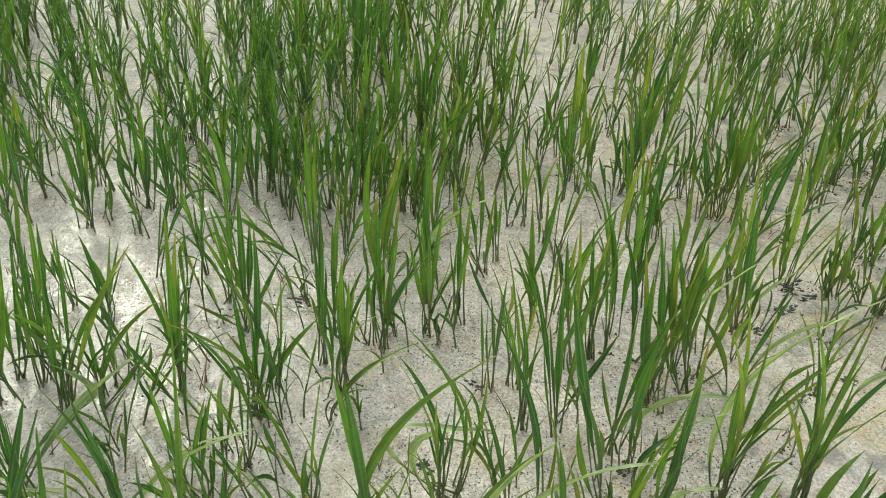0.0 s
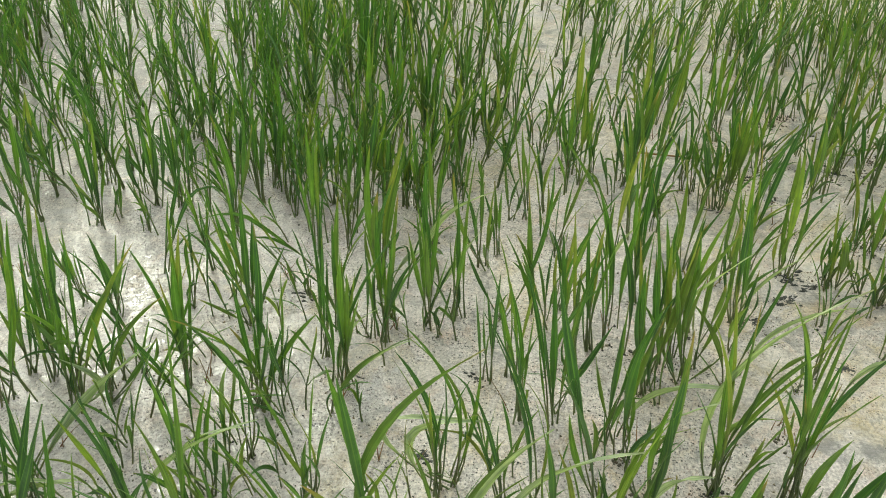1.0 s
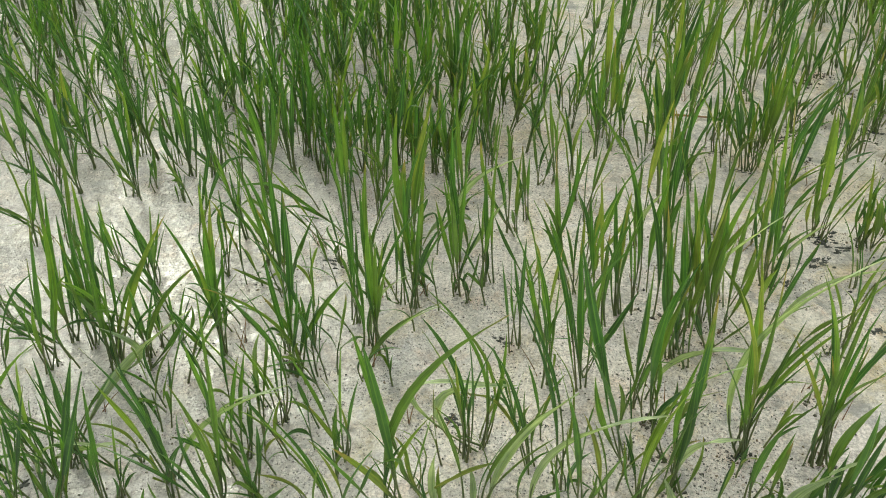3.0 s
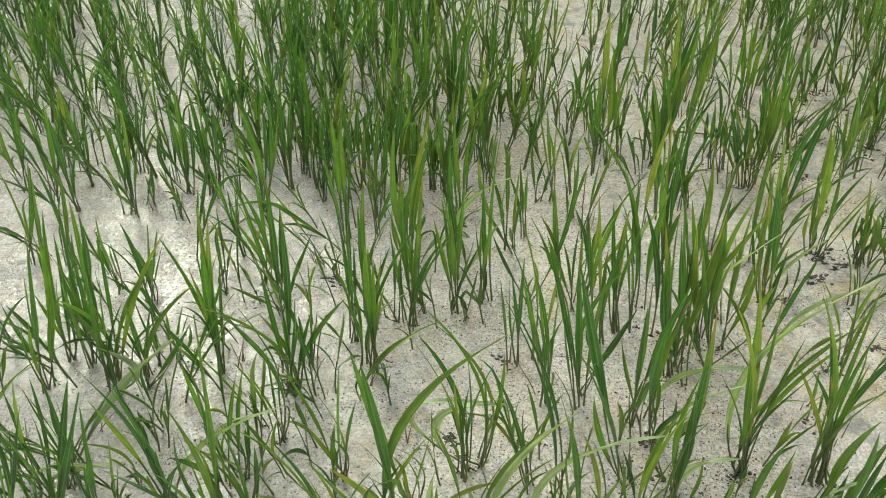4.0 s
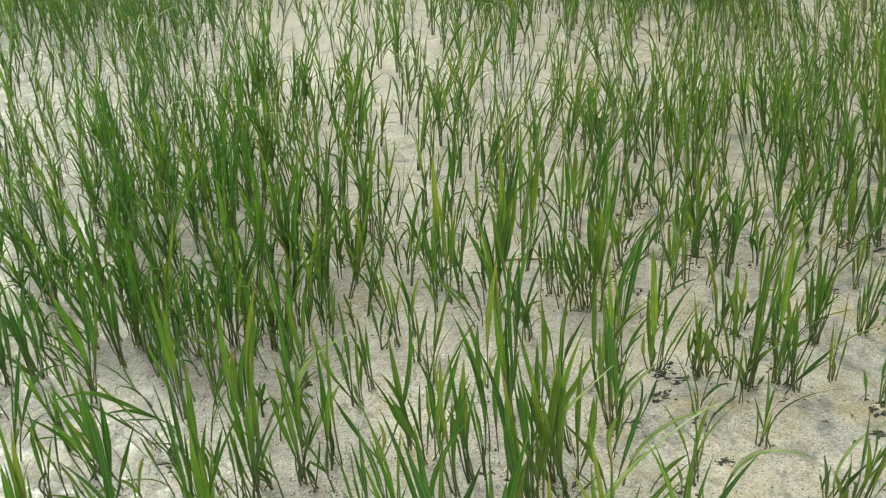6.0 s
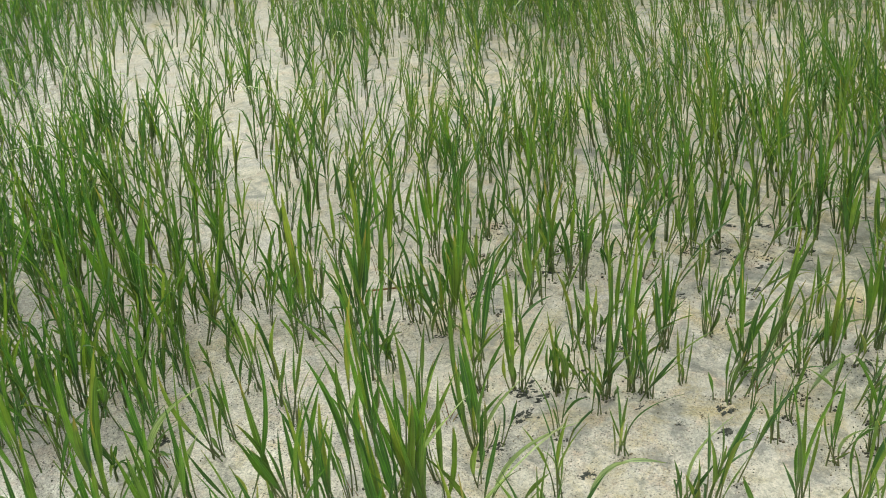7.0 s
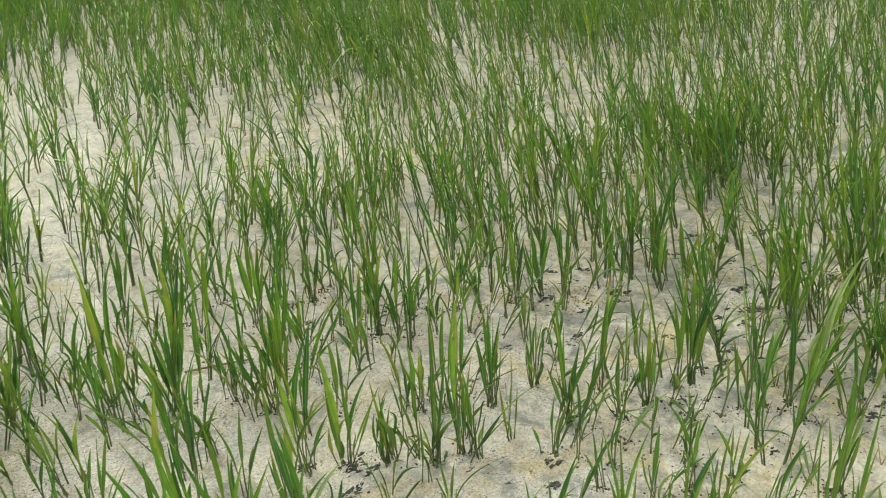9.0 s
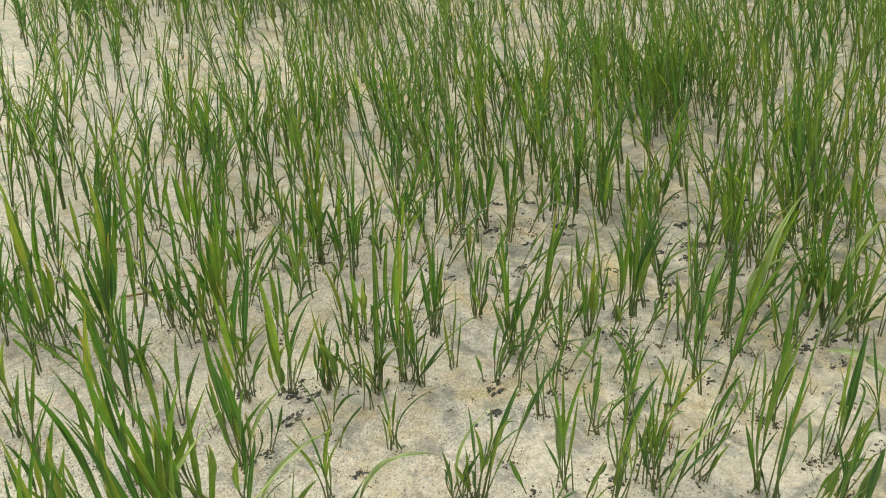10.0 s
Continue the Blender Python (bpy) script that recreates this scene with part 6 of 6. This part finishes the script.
CLODS += [(1.334, 1.599, 2.3), (1.408, 1.673, 2.1), (1.486, 1.567, 4.3), (1.474, 1.527, 2), (1.298, 1.457, 2.1), (1.367, 1.535, 1.9), (0.688, 1.049, 1.2), (0.734, 1.123, 0.8), (1.396, 0.936, 1.4), (1.581, 0.764, 1.6), (1.671, 0.849, 2.2), (1.71, 0.922, 3.8), (1.555, 1.242, 3.5), (1.593, 1.302, 2.7), (1.338, 1.141, 2.6), (1.763, 1.559, 1.5), (1.388, 0.798, 1.1), (1.646, 0.914, 2.5), (1.259, 1.669, 2), (0.875, 1.691, 1.9)]
CLODS += [(0.909, 1.356, 1.6), (1.549, 0.655, 2.3), (1.278, 1.161, 1.9)]
SPROUTS = []
SPROUTS += [(-0.186, 0.934), (-0.332, 0.936), (-0.017, 0.872), (0.092, 0.937), (0.523, 0.907), (0.55, 0.84), (0.286, 0.876), (-0.422, 0.98), (-0.115, 1.111), (-0.054, 0.813), (-0.189, 1.116), (-0.576, 1.032), (-0.878, 1.27), (-0.616, 0.834), (-0.112, 0.812), (0.285, 1.143), (0.481, 1.262), (-0.046, 1.323), (-0.337, 1.262), (0.976, 1.434)]
SPROUTS += [(0.481, 1.832), (1.408, 0.902), (1.523, 0.937), (0.854, 1.463), (0.94, 1.418), (0.442, 1.249), (1.195, 0.829), (1.533, 0.817), (1.112, 1.581), (0.667, 1.474), (1.094, 1.145), (1.663, 1.382), (1.703, 1.303)]


# ---- mud, dry stalks, a twig ----
r = random.Random(55)
CLODS += [(r.uniform(1.4, 2.3), r.uniform(1.05, 1.75), r.uniform(1.2, 3.8)) for k in range(40)]   # trodden mud in the thick rice


def crumbs():
    """Specks of mud and rotten leaf strewn over the silt, thickest round the smears."""
    r = random.Random(21)
    spots = []
    for x, y, s in CLODS:
        spots += [(r.gauss(x, 0.04), r.gauss(y, 0.032)) for k in range(44)]
    spots += [(r.uniform(-1.1, 2.1), r.uniform(0.65, 2.3)) for k in range(2600)]
    spots += [(x + r.gauss(0, 0.019), y + r.gauss(0, 0.016)) for x, y in PLACES for k in range(r.choice((2, 4, 7, 10)) if x < 0.3 else r.choice((8, 20, 45)))]
    spots = [(x, y, 0.0005 + 0.0016 * r.random() ** 4) for x, y in spots]
    spots += [(r.uniform(-0.6, 2.1), r.uniform(0.65, 1.9), r.uniform(0.0009, 0.0022)) for k in range(900)]
    for x, y in PLACES:
        # black crumbs heaped round the feet of the plants
        if x > 0.25:
            spots += [(x + r.gauss(0, 0.011), y + r.gauss(0.0, 0.009), 0.001 + 0.003 * r.random() ** 2) for k in range(r.choice((0, 3, 8, 14)))]
    v, f = [], []
    for x, y, rad in spots:
        n, a0 = 5, r.uniform(0, 6.283)
        long, turn = r.uniform(1.0, 1.8), r.uniform(0, 3.14)
        k = len(v)
        for z, part in ((-0.001, 1.0), (rad * 0.5, 0.62)):
            for j in range(n):
                a = a0 + 2 * math.pi * j / n
                q = rad * part * r.uniform(0.65, 1.2)
                px, py = q * math.cos(a) * long, q * math.sin(a)
                v.append((x + px * math.cos(turn) - py * math.sin(turn), y + px * math.sin(turn) + py * math.cos(turn), z + 0.0005))
        f += [(k + j, k + (j + 1) % n, k + n + (j + 1) % n, k + n + j) for j in range(n)]
        f.append(tuple(k + n + j for j in range(n)))
    me = bpy.data.meshes.new("mud_specks")
    me.from_pydata(v, [], f)
    me.materials.append(SPECKS)
    tagged(new("mud_specks", me), "fine dark specks of mud strewn over pale silt", "mud", kind="stuff")


crumbs()


def mud_clod(x, y, size, seed):
    """A ragged smear of black mud: a handful of torn flat lumps run together."""
    r = random.Random(seed)
    base = new("mud_clod")
    base.empty_display_size = 0.01
    base.location = (x, y, 0.0)
    lie = r.uniform(-0.6, 0.6)
    for lump in range(r.randint(8, 14)):
        bm = bmesh.new()
        big = size * r.uniform(0.08, 0.33)
        along, over = r.gauss(0, 0.5) * size, r.gauss(0, 0.22) * size
        cx, cy = along * math.cos(lie) - over * math.sin(lie), along * math.sin(lie) + over * math.cos(lie)
        turn, stretch, high = lie + r.uniform(-0.7, 0.7), r.uniform(1.0, 2.0), r.uniform(0.12, 0.3) * big
        rings, spokes = 4, 16
        top = bm.verts.new((cx, cy, high + 0.001))
        last = None
        for i in range(1, rings + 1):
            row = []
            for j in range(spokes):
                a = 2 * math.pi * j / spokes
                d = Vector((math.cos(a), math.sin(a), 0))
                key = Vector((seed * 1.7, lump * 2.3, 0))
                ragged = 0.62 + 0.4 * noise.noise(d * 1.2 + key) + 0.5 * noise.noise(d * 2.8 - key)
                f = i / rings
                q = d * (big * f * max(0.2, ragged))
                z = high * (1 - f * f) * (0.5 + 1.1 * abs(noise.noise(q * (5 / big) + key))) - (0.004 if i == rings else 0)
                px, py = q.x * stretch, q.y * 0.75
                row.append(bm.verts.new((cx + px * math.cos(turn) - py * math.sin(turn), cy + px * math.sin(turn) + py * math.cos(turn), z + 0.001)))
            for j in range(spokes):
                k = (j + 1) % spokes
                bm.faces.new((top, row[j], row[k]) if last is None else (last[j], row[j], row[k], last[k]))
            last = row
        me = bpy.data.meshes.new("lump")
        bm.to_mesh(me)
        bm.free()
        me.polygons.foreach_set("use_smooth", [True] * len(me.polygons))
        me.materials.append(MUD)
        new("lump", me).parent = base
    return tagged(base, "ragged black smear of mud on pale wet silt" if size > 0.016 else "small black crumbs of mud on pale wet silt", "mud", "mud on the silt")


for i, (x, y, s) in enumerate(CLODS):
    mud_clod(x, y, s / 92, i)


def dry_sprout(x, y, seed):
    """Two to four short dead stalks, reddish and thin."""
    r = random.Random(seed + 900)
    base = new("dry_sprout")
    base.empty_display_size = 0.01
    base.location = (x, y, 0)
    for k in range(r.choice((2, 3, 4))):
        a, h = r.uniform(0, 6.283), r.uniform(0.02, 0.06)
        out = h * r.uniform(0.1, 0.9)
        tip = Vector((math.cos(a) * out, math.sin(a) * out, h))
        foot = Vector((r.uniform(-0.012, 0.012), r.uniform(-0.012, 0.012), -0.003))
        g = Geo()
        stalk(g, foot, foot + tip * 0.5 + Vector((0, 0, h * 0.12)), foot + tip, 0.0011, 0.0004, sides=4)
        new("stalk", g.mesh("stalk", [RED])).parent = base
    return tagged(base, "short reddish dead stalks stuck in wet silt", "dead stalks", "dead stalks in the silt")


for i, (x, y) in enumerate(SPROUTS):
    dry_sprout(x, y, i)

g = Geo()
stalk(g, (0.425, 1.762, 0.006), (0.5, 1.748, 0.009), (0.58, 1.737, 0.005), 0.003, 0.0018, sides=6, steps=6)
tagged(new("twig", g.mesh("twig", [RED])), "thin brown twig lying across the wet silt", "twig")
